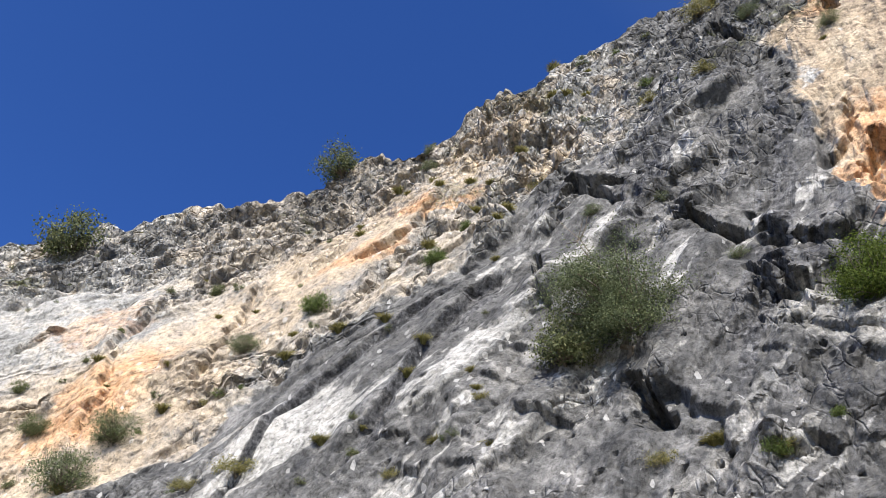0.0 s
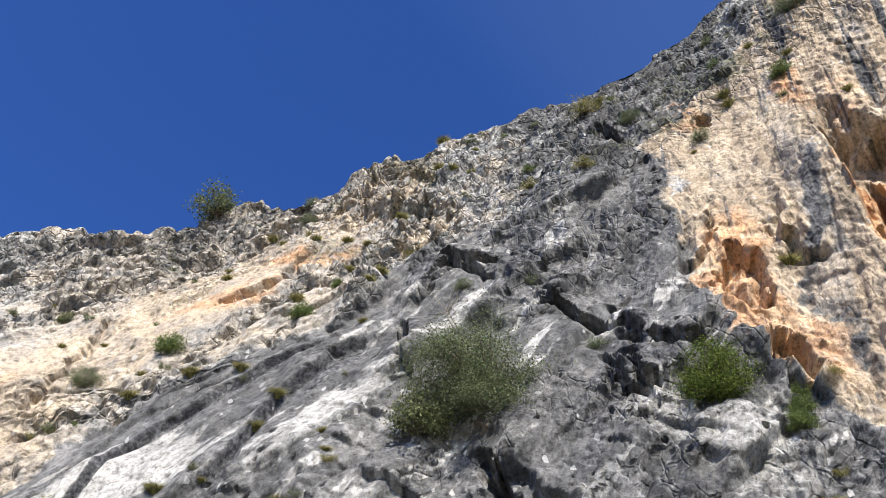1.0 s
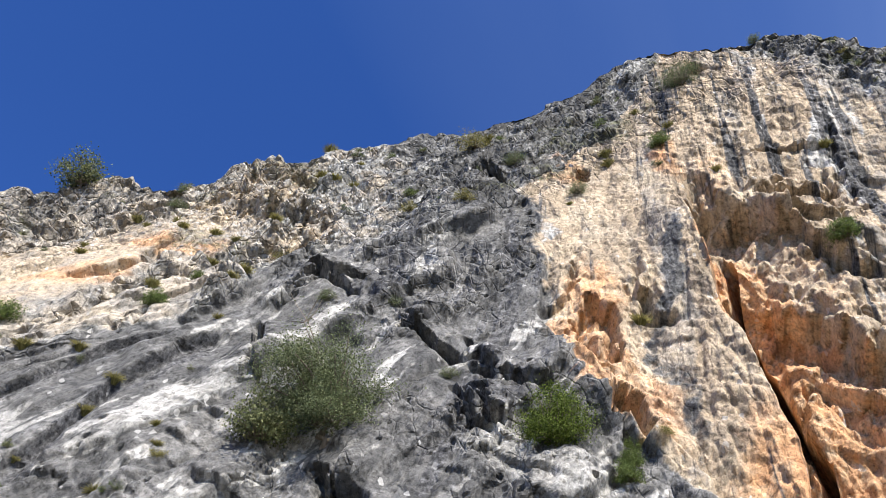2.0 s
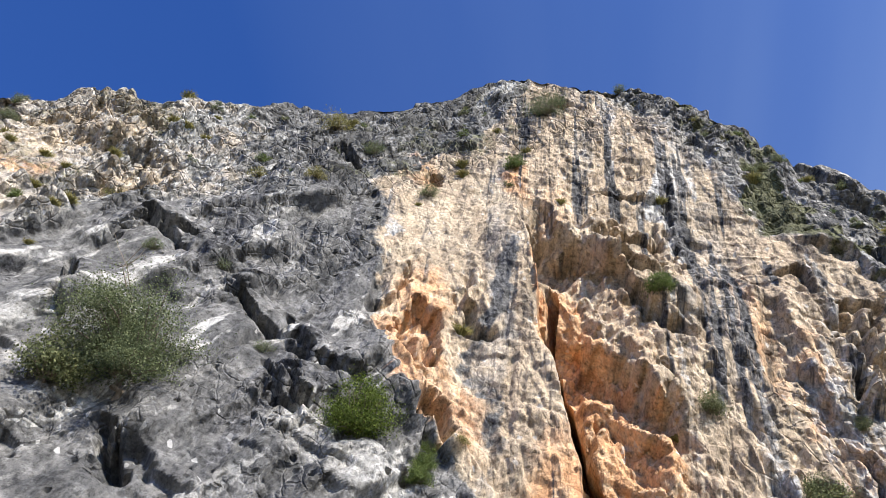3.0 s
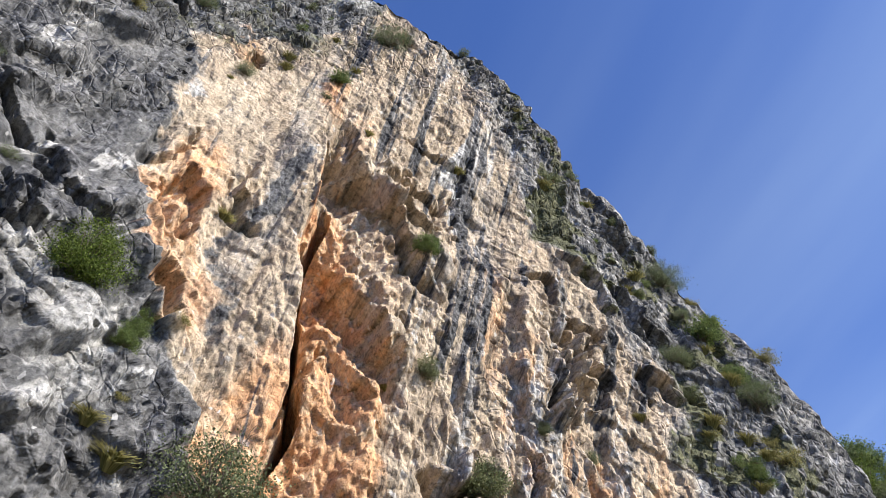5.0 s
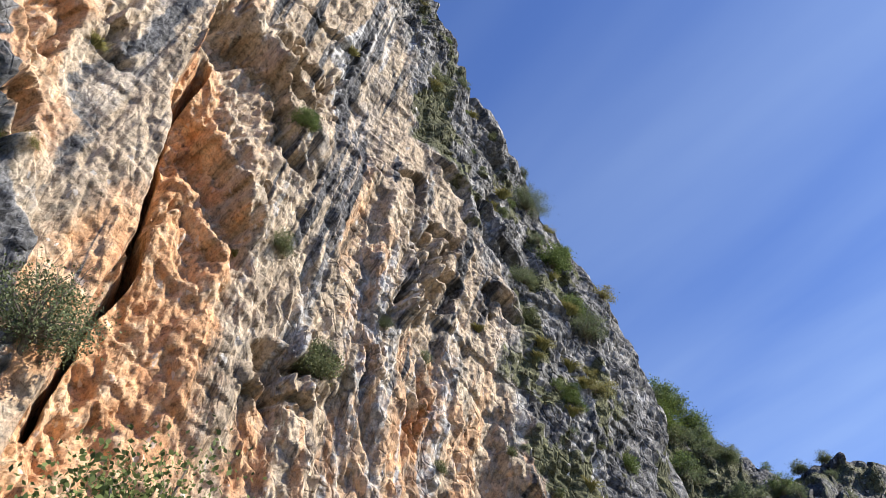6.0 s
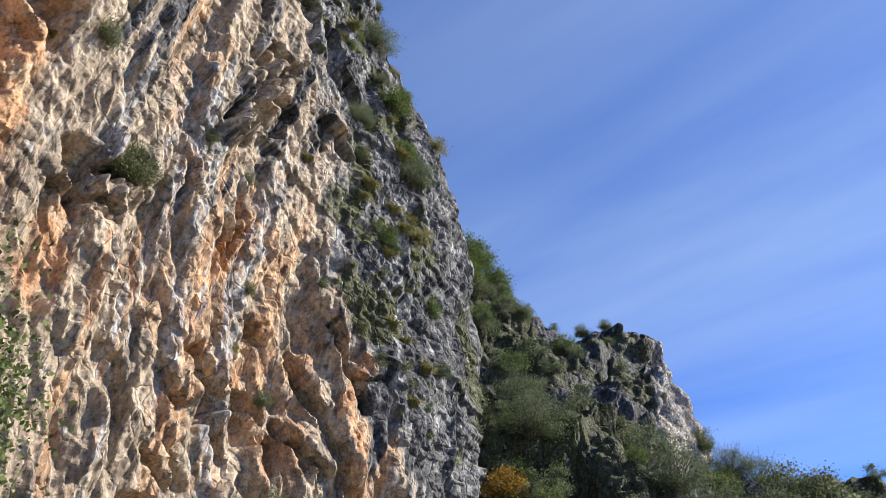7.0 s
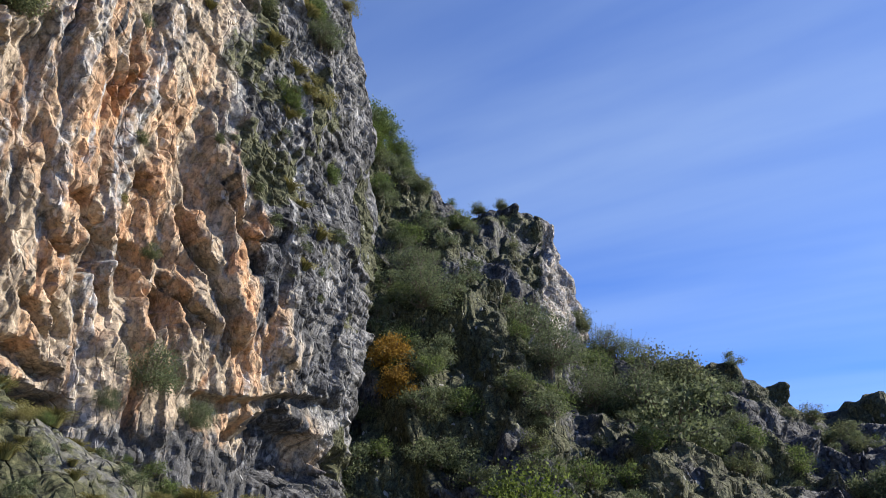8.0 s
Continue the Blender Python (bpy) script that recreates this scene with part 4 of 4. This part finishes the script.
tagged(cliff, "tall weathered limestone cliff with grey, buff and ochre streaks", "cliff", kind="structure")


# ---- the hillside beyond, and the ground ----
def hillside(cols=520, rows=280, over=20):
    base, v, s = flank(HILL_FOOT, HILL_CREST, cols, rows, over, lambda s: 1.15 + 0 * s)
    n = outward(base)
    p = base.reshape(-1, 3)
    warp = fractal(p * 0.1, 71, 2)[:, None]
    big, bowl, _ = cells(p * (0.09, 0.09, 0.05) + 0.3 * warp, 73)
    mid, scoop, _ = cells(p * (0.3, 0.3, 0.17) + 0.3 * warp, 75)
    chip, chips, _ = cells(p * (0.9, 0.9, 0.6) + 0.3 * warp, 76)
    flute = fractal(p * (0.35, 0.35, 0.06), 78, 3)
    d = 0.8 * fractal(p * 0.05, 77, 3) + 2.4 * big - 1.6 * bowl + 1.8 * mid + 0.5 * scoop + 0.8 * chip - 0.3 * chips + 0.6 * flute
    d2 = d.reshape(base.shape[:2])
    for _ in range(1):
        d2[1:-1, 1:-1] = 0.5 * d2[1:-1, 1:-1] + 0.125 * (d2[2:, 1:-1] + d2[:-2, 1:-1] + d2[1:-1, 2:] + d2[1:-1, :-2])
    q = p + n.reshape(-1, 3) * d2.reshape(-1)[:, None]
    green = smooth(fractal(p * 0.12, 81, 4), -0.35, 0.35)
    turned, raised = np.degrees(np.arctan2(p[:, 0], p[:, 1])), np.degrees(np.arctan2(p[:, 2] - 1.6, np.hypot(p[:, 0], p[:, 1])))
    # sunlight on the bare end of the spur, painted in as paler rock
    sunlit_spur = smooth(turned, 57.6, 58.8) * (1 - smooth(turned, 60.6, 61.6)) * smooth(raised, 15.5, 17.5)
    masks = {"buff": 0.65 * sunlit_spur, "ochre": 0 * d, "pale": 0.5 * sunlit_spur, "streak_and_shade": 0.42 * (1 - sunlit_spur), "runs": 0.5 + 0 * d, "fall": 0.7 * (p[:, 0] - p[:, 1]), "chip": 1.0 + 0 * d, "patina_and_shade": (1.0 + 0.2 * big) * (1 - 0.8 * sunlit_spur), "lichen": 0.85 * green * (1 - sunlit_spur)}
    return q.reshape(base.shape), masks


slope, slope_stains = hillside()
hill = sheet("hillside", slope, slope_stains, ROCK)
tagged(hill, "dark rocky hillside overgrown with scrub beside the cliff", "hillside", kind="structure")


def land():
    """One ground sheet that rises to the crag and runs out to the horizon."""
    a = np.radians(np.linspace(-180, 180, 241))
    r = np.concatenate([[0.0], np.geomspace(1.0, 60, 70), np.geomspace(64, 4500, 30)])
    x, y = np.sin(a)[:, None] * r, np.cos(a)[:, None] * r
    bearing = np.degrees(a)[:, None]
    front = smooth(bearing, -150, -100) * (1 - smooth(bearing, 70, 130))
    z = 2.6 * smooth(r, 4, 30)[None] * front
    p = np.stack([x, y, 0 * x], 2).reshape(-1, 3)
    z = z + (0.25 * fractal(p * 0.5, 91, 3) * np.minimum(1, np.tile(r, len(a)) / 8)).reshape(z.shape)
    return np.stack([x, y, z], 2)


ground = sheet("ground", land()[:, ::-1], {}, SOIL)
tagged(ground, "stony ground with dry soil below the cliff", "ground", kind="structure")



def ledge(cols=420, rows=170):
    """A low rocky rise in front of the wall's foot."""
    b = np.linspace(8, 60, cols)
    r = np.linspace(14, 33, rows)
    top = np.interp(b, (8, 18, 25.5, 33, 42, 52, 60), (5.4, 6.0, 5.5, 4.6, 3.5, 2.4, 1.6))
    crest = np.interp(b, (8, 33, 60), (21, 22, 24))
    rise = smooth((r[None] - 14) / (crest[:, None] - 14), 0.0, 1.0) * (1 - 0.6 * smooth(r[None] - crest[:, None], 0.5, 6))
    a = np.radians(b)[:, None]
    base = np.stack([np.sin(a) * r, np.cos(a) * r, top[:, None] * rise - 0.3], 2)
    p = base.reshape(-1, 3)
    warp = fractal(p * 0.4, 101, 3)[:, None]
    big, bowl, _ = cells(p * (0.5, 0.5, 0.7) + 0.3 * warp, 103)
    chip, _, _ = cells(p * (1.7, 1.7, 2.0) + 0.2 * warp, 105)
    p = p + np.array((0, 0, 1.0)) * (0.55 * big - 0.3 * bowl + 0.3 * chip)[:, None] * np.repeat(rise.reshape(-1), 1)[:, None]
    green = smooth(fractal(p * 0.5, 107, 4), -0.2, 0.4)
    zero = 0 * green
    return p.reshape(base.shape), {"buff": zero + 0.25, "ochre": zero, "pale": zero + 0.05, "streak_and_shade": zero, "runs": zero, "fall": p[:, 0] - 0.6 * p[:, 1], "chip": zero + 1, "patina_and_shade": zero + 0.5, "lichen": 0.5 + 0.5 * green}


rise_grid, rise_stains = ledge()
rise = sheet("rocky_rise", rise_grid, rise_stains, ROCK)
tagged(rise, "low rise of grey boulders and grass below the wall", "rocks", kind="structure")


# ---- plants ----
SETS = {"dark_bush": "dark bushes", "green_bush": "green bushes", "dry_bush": "dry bushes", "thin_shrub": "thin shrubs", "grass_tuft": "grass tufts", "rust_bush": "autumn bushes",
        "small_shrub": "small green shrubs", "scrub_bush": "scrub on the slope", "pale_shrub": "pale shrubs on the slope"}


def cloud(name, leaves, material):
    """Leaf meshes: leaves is (n, 4, 3), one bent quad each."""
    n = len(leaves)
    me = bpy.data.meshes.new(name)
    me.vertices.add(n * 4)
    me.vertices.foreach_set("co", leaves.reshape(-1).astype(np.float32))
    me.loops.add(n * 4)
    me.loops.foreach_set("vertex_index", np.arange(n * 4, dtype=np.int32))
    me.polygons.add(n)
    me.polygons.foreach_set("loop_start", np.arange(0, n * 4, 4, dtype=np.int32))
    me.update(calc_edges=True)
    me.materials.append(material)
    return me


def leaf_quads(rng, centres, size, droop=0.2):
    """One leaf round each centre, turned any way."""
    n = len(centres)
    a = rng.normal(size=(n, 3))
    a[:, 2] -= droop
    a /= np.linalg.norm(a, axis=1)[:, None]
    c = np.cross(a, rng.normal(size=(n, 3)))
    c /= np.linalg.norm(c, axis=1)[:, None]
    up = np.cross(a, c)
    ln = (size * rng.uniform(0.6, 1.3, n))[:, None]
    return np.stack([centres - a * ln * 0.5, centres + c * ln * 0.32 + up * ln * 0.08, centres + a * ln * 0.5, centres - c * ln * 0.32 + up * ln * 0.08], 1)


def tube(bm, points, radii, sides=6):
    rings = []
    for k, (p, r) in enumerate(zip(points, radii)):
        d = (points[min(k + 1, len(points) - 1)] - points[max(k - 1, 0)]).normalized()
        side = d.orthogonal().normalized()
        other = d.cross(side)
        rings.append([bm.verts.new(p + (side * math.cos(t) + other * math.sin(t)) * r) for t in (2 * math.pi * i / sides for i in range(sides))])
    for a, b in zip(rings, rings[1:]):
        for i in range(sides):
            bm.faces.new((a[i], a[(i + 1) % sides], b[(i + 1) % sides], b[i]))
    bm.faces.new(rings[-1])


def wander(rng, start, end, steps, sway):
    pts = []
    for k in range(steps + 1):
        f = k / steps
        p = start.lerp(end, f)
        if 0 < k < steps:
            p = p + Vector(rng.normal(size=3) * sway)
        pts.append(p)
    return pts


def part(name, me, parent, label=""):
    ob = new(name, me)
    ob.parent = parent
    return tagged(ob, label)


def mesh_of(bm, name, material):
    me = bpy.data.meshes.new(name)
    bm.to_mesh(me)
    bm.free()
    me.materials.append(material)
    return me


def shrub(kind, seed, leaf, count, clumps, leaf_size, tall=0.8, open_top=0.0, label="", category="shrub", stem=0.0, low=0.2, spread_by=0.06):
    """A woody plant about one metre across: a trunk with limbs, and a crown of leaf clumps at their ends."""
    rng = np.random.RandomState(seed)
    root = new(kind)
    root.empty_display_size = 0.1
    bm = bmesh.new()
    foot = Vector((0, 0, -0.08))
    fork = Vector((rng.normal() * 0.04, rng.normal() * 0.04, 0.16 * tall + stem))
    tube(bm, wander(rng, foot, fork, 4, 0.02 + 0.02 * stem), [0.038, 0.034, 0.031, 0.028, 0.024])
    tips = []
    for k in range(clumps):
        a, r = 2 * math.pi * (k + rng.rand() * 0.8) / clumps * 2.6, math.sqrt(rng.rand())
        z = tall * (low + (1 - low) * rng.rand() * (1 - 0.55 * r * r))
        tip = Vector((math.cos(a) * r * 0.42, math.sin(a) * r * 0.42, z + stem))
        tips.append(tip)
        tube(bm, wander(rng, fork, tip, 3, 0.025), [0.016, 0.011, 0.007, 0.003], 3 if count < 3000 else 5)
        if open_top and z > 0.72 * tall:
            for _ in range(3):
                tube(bm, wander(rng, tip, tip + Vector(rng.normal(size=3) * 0.09 + (0, 0, 0.1)), 2, 0.01), [0.004, 0.003, 0.0015], 3)
    trunk = part("trunk", mesh_of(bm, "trunk", BARK), root)
    tips = tips + [fork.lerp(tip, rng.uniform(0.45, 0.75)) + Vector(rng.normal(size=3) * 0.04) for tip in tips[::2]]
    share = rng.dirichlet(np.full(len(tips), 3.0))
    sets = []
    for tip, f in zip(tips, share):
        thin = 0.3 if open_top and tip.z > 0.78 * tall else 1.0
        n = max(8, int(count * f * thin))
        spread = rng.normal(size=(n, 3)) * (spread_by + 0.8 * spread_by * rng.rand()) * np.array([1.15, 1.15, 0.8])
        sets.append(np.array(tip) + spread)
    centres = np.concatenate(sets)
    centres[:, 2] = np.maximum(centres[:, 2], -0.02 + 0.05 * rng.rand(len(centres)))
    part("crown", cloud("crown", leaf_quads(rng, centres, leaf_size), leaf), root)
    return tagged(root, label, category, group=SETS.get(kind, ""))


def tuft(kind, seed, leaf, blades, label, category="grass"):
    """A tuft of grass: arching blades from one root."""
    rng = np.random.RandomState(seed)
    a, r = rng.rand(blades) * 2 * np.pi, np.sqrt(rng.rand(blades))
    foot = np.stack([np.cos(a) * r * 0.18, np.sin(a) * r * 0.18, np.full(blades, -0.04)], 1)
    out = np.stack([np.cos(a), np.sin(a), 0 * a], 1) * (0.15 + 0.4 * r)[:, None]
    tall = (0.35 + 0.4 * rng.rand(blades))[:, None] * (0, 0, 1)
    side = np.stack([-np.sin(a), np.cos(a), 0 * a], 1) * 0.02
    middle = foot + out * 0.35 + tall * 0.75
    quads = np.concatenate([np.stack([foot - side, foot + side, middle + side, middle - side], 1), np.stack([middle - side, middle + side, foot + out + tall * 0.9, foot + out + tall * 0.88], 1)])
    root = new(kind)
    root.empty_display_size = 0.1
    part("foliage", cloud("foliage", quads, leaf), root)
    return tagged(root, label, category, group=SETS.get(kind, ""))


FACE_NORMAL = outward(face)


def on_face(b, h, sink=0.1):
    """The place on the crag at a bearing and a height, and its outward normal."""
    col = int(np.argmin(np.abs(face_bearing[:, face_bearing.shape[1] // 2] - b)))
    low, high = max(0, col - 25), min(len(face), col + 25)
    g = face[low:high]
    gap = (np.degrees(np.arctan2(g[:, :, 0], g[:, :, 1])) - b) ** 2 * 0.3 + (g[:, :, 2] - h) ** 2
    i, j = np.unravel_index(np.argmin(gap), gap.shape)
    a, e = slice(max(0, low + i - 6), low + i + 7), slice(max(0, j - 6), j + 7)
    n = FACE_NORMAL[a, e].reshape(-1, 3).mean(0)
    n = Vector(n).normalized()
    return Vector(g[i, j]) - n * sink, n


def planted(at, n, size, turn, lean=0.45):
    """A plant rooted in steep rock: it grows up and a little outwards."""
    up = (Vector((0, 0, 1)) + n * lean).normalized()
    return Matrix.Translation(at) @ up.to_track_quat("Z", "Y").to_matrix().to_4x4() @ pose(0, 0, 0, 0, 0, turn) @ Matrix.Scale(size, 4)


def grow(source, m):
    made = copy_thing(source, m)
    made.matrix_world = m
    return made


SOURCES = {
    "olive": shrub("olive_tree", 1, OLIVE, 52000, 60, 0.015, 1.05, 1.0, "grey-green wild olive tree with thin bare twigs on the rock", "tree", low=0.05, spread_by=0.05),
    "round": shrub("round_bush", 2, LIME, 20000, 70, 0.028, 0.95, 0, "dense rounded bright green bush growing from the rock", low=0.08),
    "dark": shrub("dark_bush", 3, DULL, 4200, 36, 0.045, 0.8, 0, "dark green bush rooted in a rock crevice"),
    "green": shrub("green_bush", 4, GREEN, 4200, 32, 0.048, 0.7, 0, "leafy green bush clinging to the limestone"),
    "dry": shrub("dry_bush", 5, STRAW, 2400, 24, 0.042, 0.6, 1.0, "sparse dry yellow-green bush on the cliff"),
    "sparse": shrub("thin_shrub", 6, OLIVE, 8000, 40, 0.025, 0.75, 1.0, "thin grey-green shrub growing from the cliff"),
    "tuft": tuft("grass_tuft", 7, STRAW, 260, "dry yellow-green grass tuft on a ledge"),
    "rust": shrub("rust_bush", 8, RUST, 4000, 26, 0.05, 0.8, 0, "bush with yellow-orange autumn leaves on the slope"),
    "small": shrub("small_shrub", 9, GREEN, 1900, 18, 0.048, 0.75, 0, "small green shrub on the overgrown slope"),
    "scrub": shrub("scrub_bush", 10, DULL, 1900, 18, 0.048, 0.8, 0, "dark scrub bush on the overgrown slope"),
    "pale": shrub("pale_shrub", 11, OLIVE, 1900, 18, 0.048, 0.8, 0, "pale olive-green shrub on the overgrown slope"),
}

# kind, then bearing, height and breadth of each plant on the crag
PLANTS = {
    "olive": [(-37.8, 26.4, 6.1)],
    "round": [(-16.9, 25.0, 3.0)],
    "green": [(-10.7, 25.2, 1.3), (-66.5, 36.3, 2.0), (2.0, 51.2, 1.6), (-11.1, 24.1, 1.2), (-55.9, 37.0, 1.5), (-53.0, 39.9, 0.9), (13.7, 35.3, 1.7), (-11.5, 23.0, 1.2), (-28.0, 18.5, 1.1), (-23, 19.8, 0.6)],
    "dark": [(-43.0, 25.9, 3.0), (-87.7, 51.6, 5.6), (-67.3, 57.2, 4.0), (-57.7, 57.0, 1.5), (-83.6, 28, 1.7), (18.4, 22.4, 2.3), (13.5, 27.6, 1.5), (33.8, 23, 0.7), (28.4, 20.7, 0.8), (30.7, 15.8, 1.0), (-85.7, 31.7, 1.1), (-75.3, 40.9, 1.2), (37.1, 21.4, 0.6), (23.5, 26.5, 0.9)],
    "dry": [(-7.8, 25.0, 0.9), (-69.5, 23.8, 1.9), (-72.7, 23, 1.3), (-73, 30, 1.0), (-57.4, 22.4, 1.0), (-22.1, 58, 2.6), (-24.1, 47.2, 1.5), (-31.2, 47.3, 1.4), (-44.6, 44.8, 1.8), (-10.4, 21, 0.7), (-36.4, 19.8, 1.3), (-50.8, 24.9, 0.8), (28.1, 17.8, 0.8)],
    "sparse": [(-71.6, 34.1, 2.0), (-78.3, 26.8, 2.9), (-80.4, 23.5, 3.4), (-2.6, 17.0, 4.4), (7.9, 58.3, 3.0), (35.8, 43.4, 3.0), (-57.8, 51.9, 1.4), (-16.9, 53.4, 1.6), (-9.5, 47.2, 1.4), (31.8, 9.6, 3.2), (35.3, 8.7, 2.0), (29.7, 8.4, 1.4), (-39.5, 37.3, 1.1), (-26.4, 30.1, 1.0), (-32.1, 36.5, 1.0), (18.7, 23.7, 1.4), (26.7, 26.3, 1.1)],
    "tuft": [(-9.7, 18.2, 1.4), (-27.5, 18.7, 0.9), (-49.8, 22.3, 0.8), (-54.4, 23.3, 0.7), (-57.4, 28.3, 0.8), (-63.5, 25, 0.8), (-31.7, 20.2, 0.8), (-12.2, 19.4, 1.0), (10.3, 26.8, 0.6), (-7, 33.5, 0.9), (17, 46.6, 0.8), (-32.3, 20.2, 0.7), (31.3, 29.9, 0.8), (-60, 33, 0.8), (-64, 33.2, 0.9), (-68, 32, 0.8), (-76, 29, 0.9), (-52, 43, 0.8), (-47, 47.5, 0.8)],
}
FLANK_PLANTS = [(37.7, 38.0, 2.6), (40.0, 32.4, 2.8), (35.4, 35.2, 1.8), (41.6, 37.3, 2.0), (39.1, 34, 2.0), (34.7, 34.9, 1.8), (35.5, 32, 1.4), (40.4, 28.2, 2.3), (38.4, 27, 1.4), (29.5, 52, 1.2), (35.4, 47.3, 1.1), (24.5, 59.2, 0.9), (27.6, 55.6, 0.8), (18.3, 64.8, 1.2), (-0.9, 65.6, 1.5), (39.8, 29.9, 1.4), (42.0, 25, 1.6), (43.0, 21, 1.5), (32.5, 48, 1.0), (37.5, 43, 1.2), (38.5, 41, 1.4), (36.5, 40, 1.2), (33.5, 41, 1.0)]

turns = np.random.RandomState(5)
for kind, places in PLANTS.items():
    for b, h, size in places:
        at, n = on_face(b, h)
        grow(SOURCES[kind], planted(at, n, size, turns.rand() * 360, 0.3 if kind in ("olive",) else 0.55))
for k, (b, h, size) in enumerate(FLANK_PLANTS):
    at, n = on_face(b, h)
    grow(SOURCES[("green", "sparse", "dark", "dry")[k % 4]], planted(at, n, size, turns.rand() * 360))

# small growth scattered over the broken slopes, the crest and the grey flank
rng = np.random.RandomState(41)
for k in range(150):
    if k < 70:
        b, h, size = rng.uniform(-92, -46), rng.uniform(22, 55), rng.uniform(0.35, 0.9)
    elif k < 105:
        b, h, size = rng.uniform(-48, 8), rng.uniform(46, 64), rng.uniform(0.4, 1.1)
    else:
        h = rng.uniform(14, 56)
        b, size = float(np.interp(h, (9, 16, 24, 33, 41, 47, 55), (44, 41, 35.5, 34.6, 31.5, 27.0, 23.5))) + rng.uniform(0, 5), rng.uniform(0.4, 1.2)
    at, n = on_face(b, h)
    if n.z < -0.25:
        continue
    grow(SOURCES[("tuft", "small", "tuft", "pale", "scrub")[k % 5]], planted(at, n, size, rng.rand() * 360))

# scrub on the hillside beyond
HILL_NORMAL = outward(slope)
hill_bearing = np.degrees(np.arctan2(slope[:, :, 0], slope[:, :, 1]))
hill_rise = np.degrees(np.arctan2(slope[:, :, 2] - 1.6, np.hypot(slope[:, :, 0], slope[:, :, 1])))


def scrub_on_hill(count):
    rng = np.random.RandomState(11)
    made = 0
    while made < count:
        i, j = rng.randint(20, len(slope) - 5), rng.randint(25, slope.shape[1] - 18)
        p, n = Vector(slope[i, j]), Vector(HILL_NORMAL[i, j])
        rise = hill_rise[i, j]
        bare = 53 < hill_bearing[i, j] < 61 and rise > 14
        sunlit_spur = 57.2 < hill_bearing[i, j] < 61.5 and rise > 16.5
        if sunlit_spur or hill_bearing[i, j] > 100 or rng.rand() < (0.75 if bare else 0.05):
            continue
        size = rng.uniform(1.3, 3.3) * (0.65 if bare else 1.0) * (1 + max(0, p.length - 90) / 150)
        kind = rng.choice(["small", "scrub", "pale", "pale", "pale"])
        grow(SOURCES[kind], planted(p - n * 0.2, n, size, rng.rand() * 360, 0.2))
        made += 1


scrub_on_hill(260)


def on_hill(b, e):
    gap = (hill_bearing - b) ** 2 + (hill_rise - e) ** 2
    i, j = np.unravel_index(np.argmin(gap), gap.shape)
    return Vector(slope[i, j]), Vector(HILL_NORMAL[i, j])


for kind, b, e, size in (("green", 44.6, 30.5, 4.5), ("green", 45.6, 30.0, 4.2), ("round", 44.8, 28.6, 4.5), ("green", 47.0, 28.8, 3.8), ("dark", 43.6, 33.0, 2.4), ("sparse", 50.0, 18.5, 6.0), ("sparse", 49.0, 20.5, 5.0),
                         ("rust", 47.8, 14.6, 3.6), ("rust", 48.4, 12.8, 3.0), ("sparse", 46.8, 15.5, 4.6), ("green", 48.2, 16.0, 3.2), ("sparse", 57.0, 16.6, 6.5), ("sparse", 59.0, 15.0, 5.5), ("sparse", 62.6, 16.0, 5.0), ("sparse", 64.0, 15.0, 6.0), ("green", 61.8, 15.0, 4.0),
                         ("dark", 66.0, 14.2, 5.0), ("dark", 68.0, 13.6, 5.0), ("sparse", 65.0, 12.0, 7.0), ("sparse", 62.0, 12.5, 6.0), ("pale", 67.0, 10.0, 8.0), ("dark", 55.0, 26.0, 1.8), ("dark", 53.3, 25.6, 2.2), ("dark", 60.8, 17.8, 3.2)):
    p, n = on_hill(b, e)
    grow(SOURCES[kind], planted(p - n * 0.15, n, size, turns.rand() * 360, 0.1))
# grass and bushes on the rise
rng = np.random.RandomState(31)
for k in range(190):
    i, j = rng.randint(60, 390), rng.randint(25, 90)
    grow(SOURCES[("tuft", "pale", "dry", "small")[k % 4]], planted(Vector(rise_grid[i, j]), Vector((0, 0, 1)), rng.uniform(0.25, 0.75), rng.rand() * 360, 0))
for kind, b, r, z, size in (("green", 53.5, 27, 1.6, 3.0), ("pale", 56, 25, 1.0, 2.6), ("pale", 25.5, 19.5, 2.6, 1.6), ("green", 60, 30, 1.2, 3.0), ("sparse", 50.5, 30, 2.0, 2.4), ("round", 57.2, 24, 1.6, 3.9)):
    grow(SOURCES[kind], pose(r * math.sin(radians(b)), r * math.cos(radians(b)), z, 0, 0, 40 * size) @ Matrix.Scale(size, 4))
# the tree that stands close by, on the ground before the wall
near_tree = shrub("broadleaf_tree", 21, BROAD, 26000, 90, 0.023, 0.95, 0, "broadleaf tree with a dense green crown below the cliff", "tree", stem=0.95, low=0.05, spread_by=0.052)
near_tree.matrix_world = pose(1.75, 12.1, -0.4, 0, 0, 30) @ Matrix.Scale(4.25, 4)
for source in SOURCES.values():
    for o in (*source.children_recursive, source):
        bpy.data.objects.remove(o)
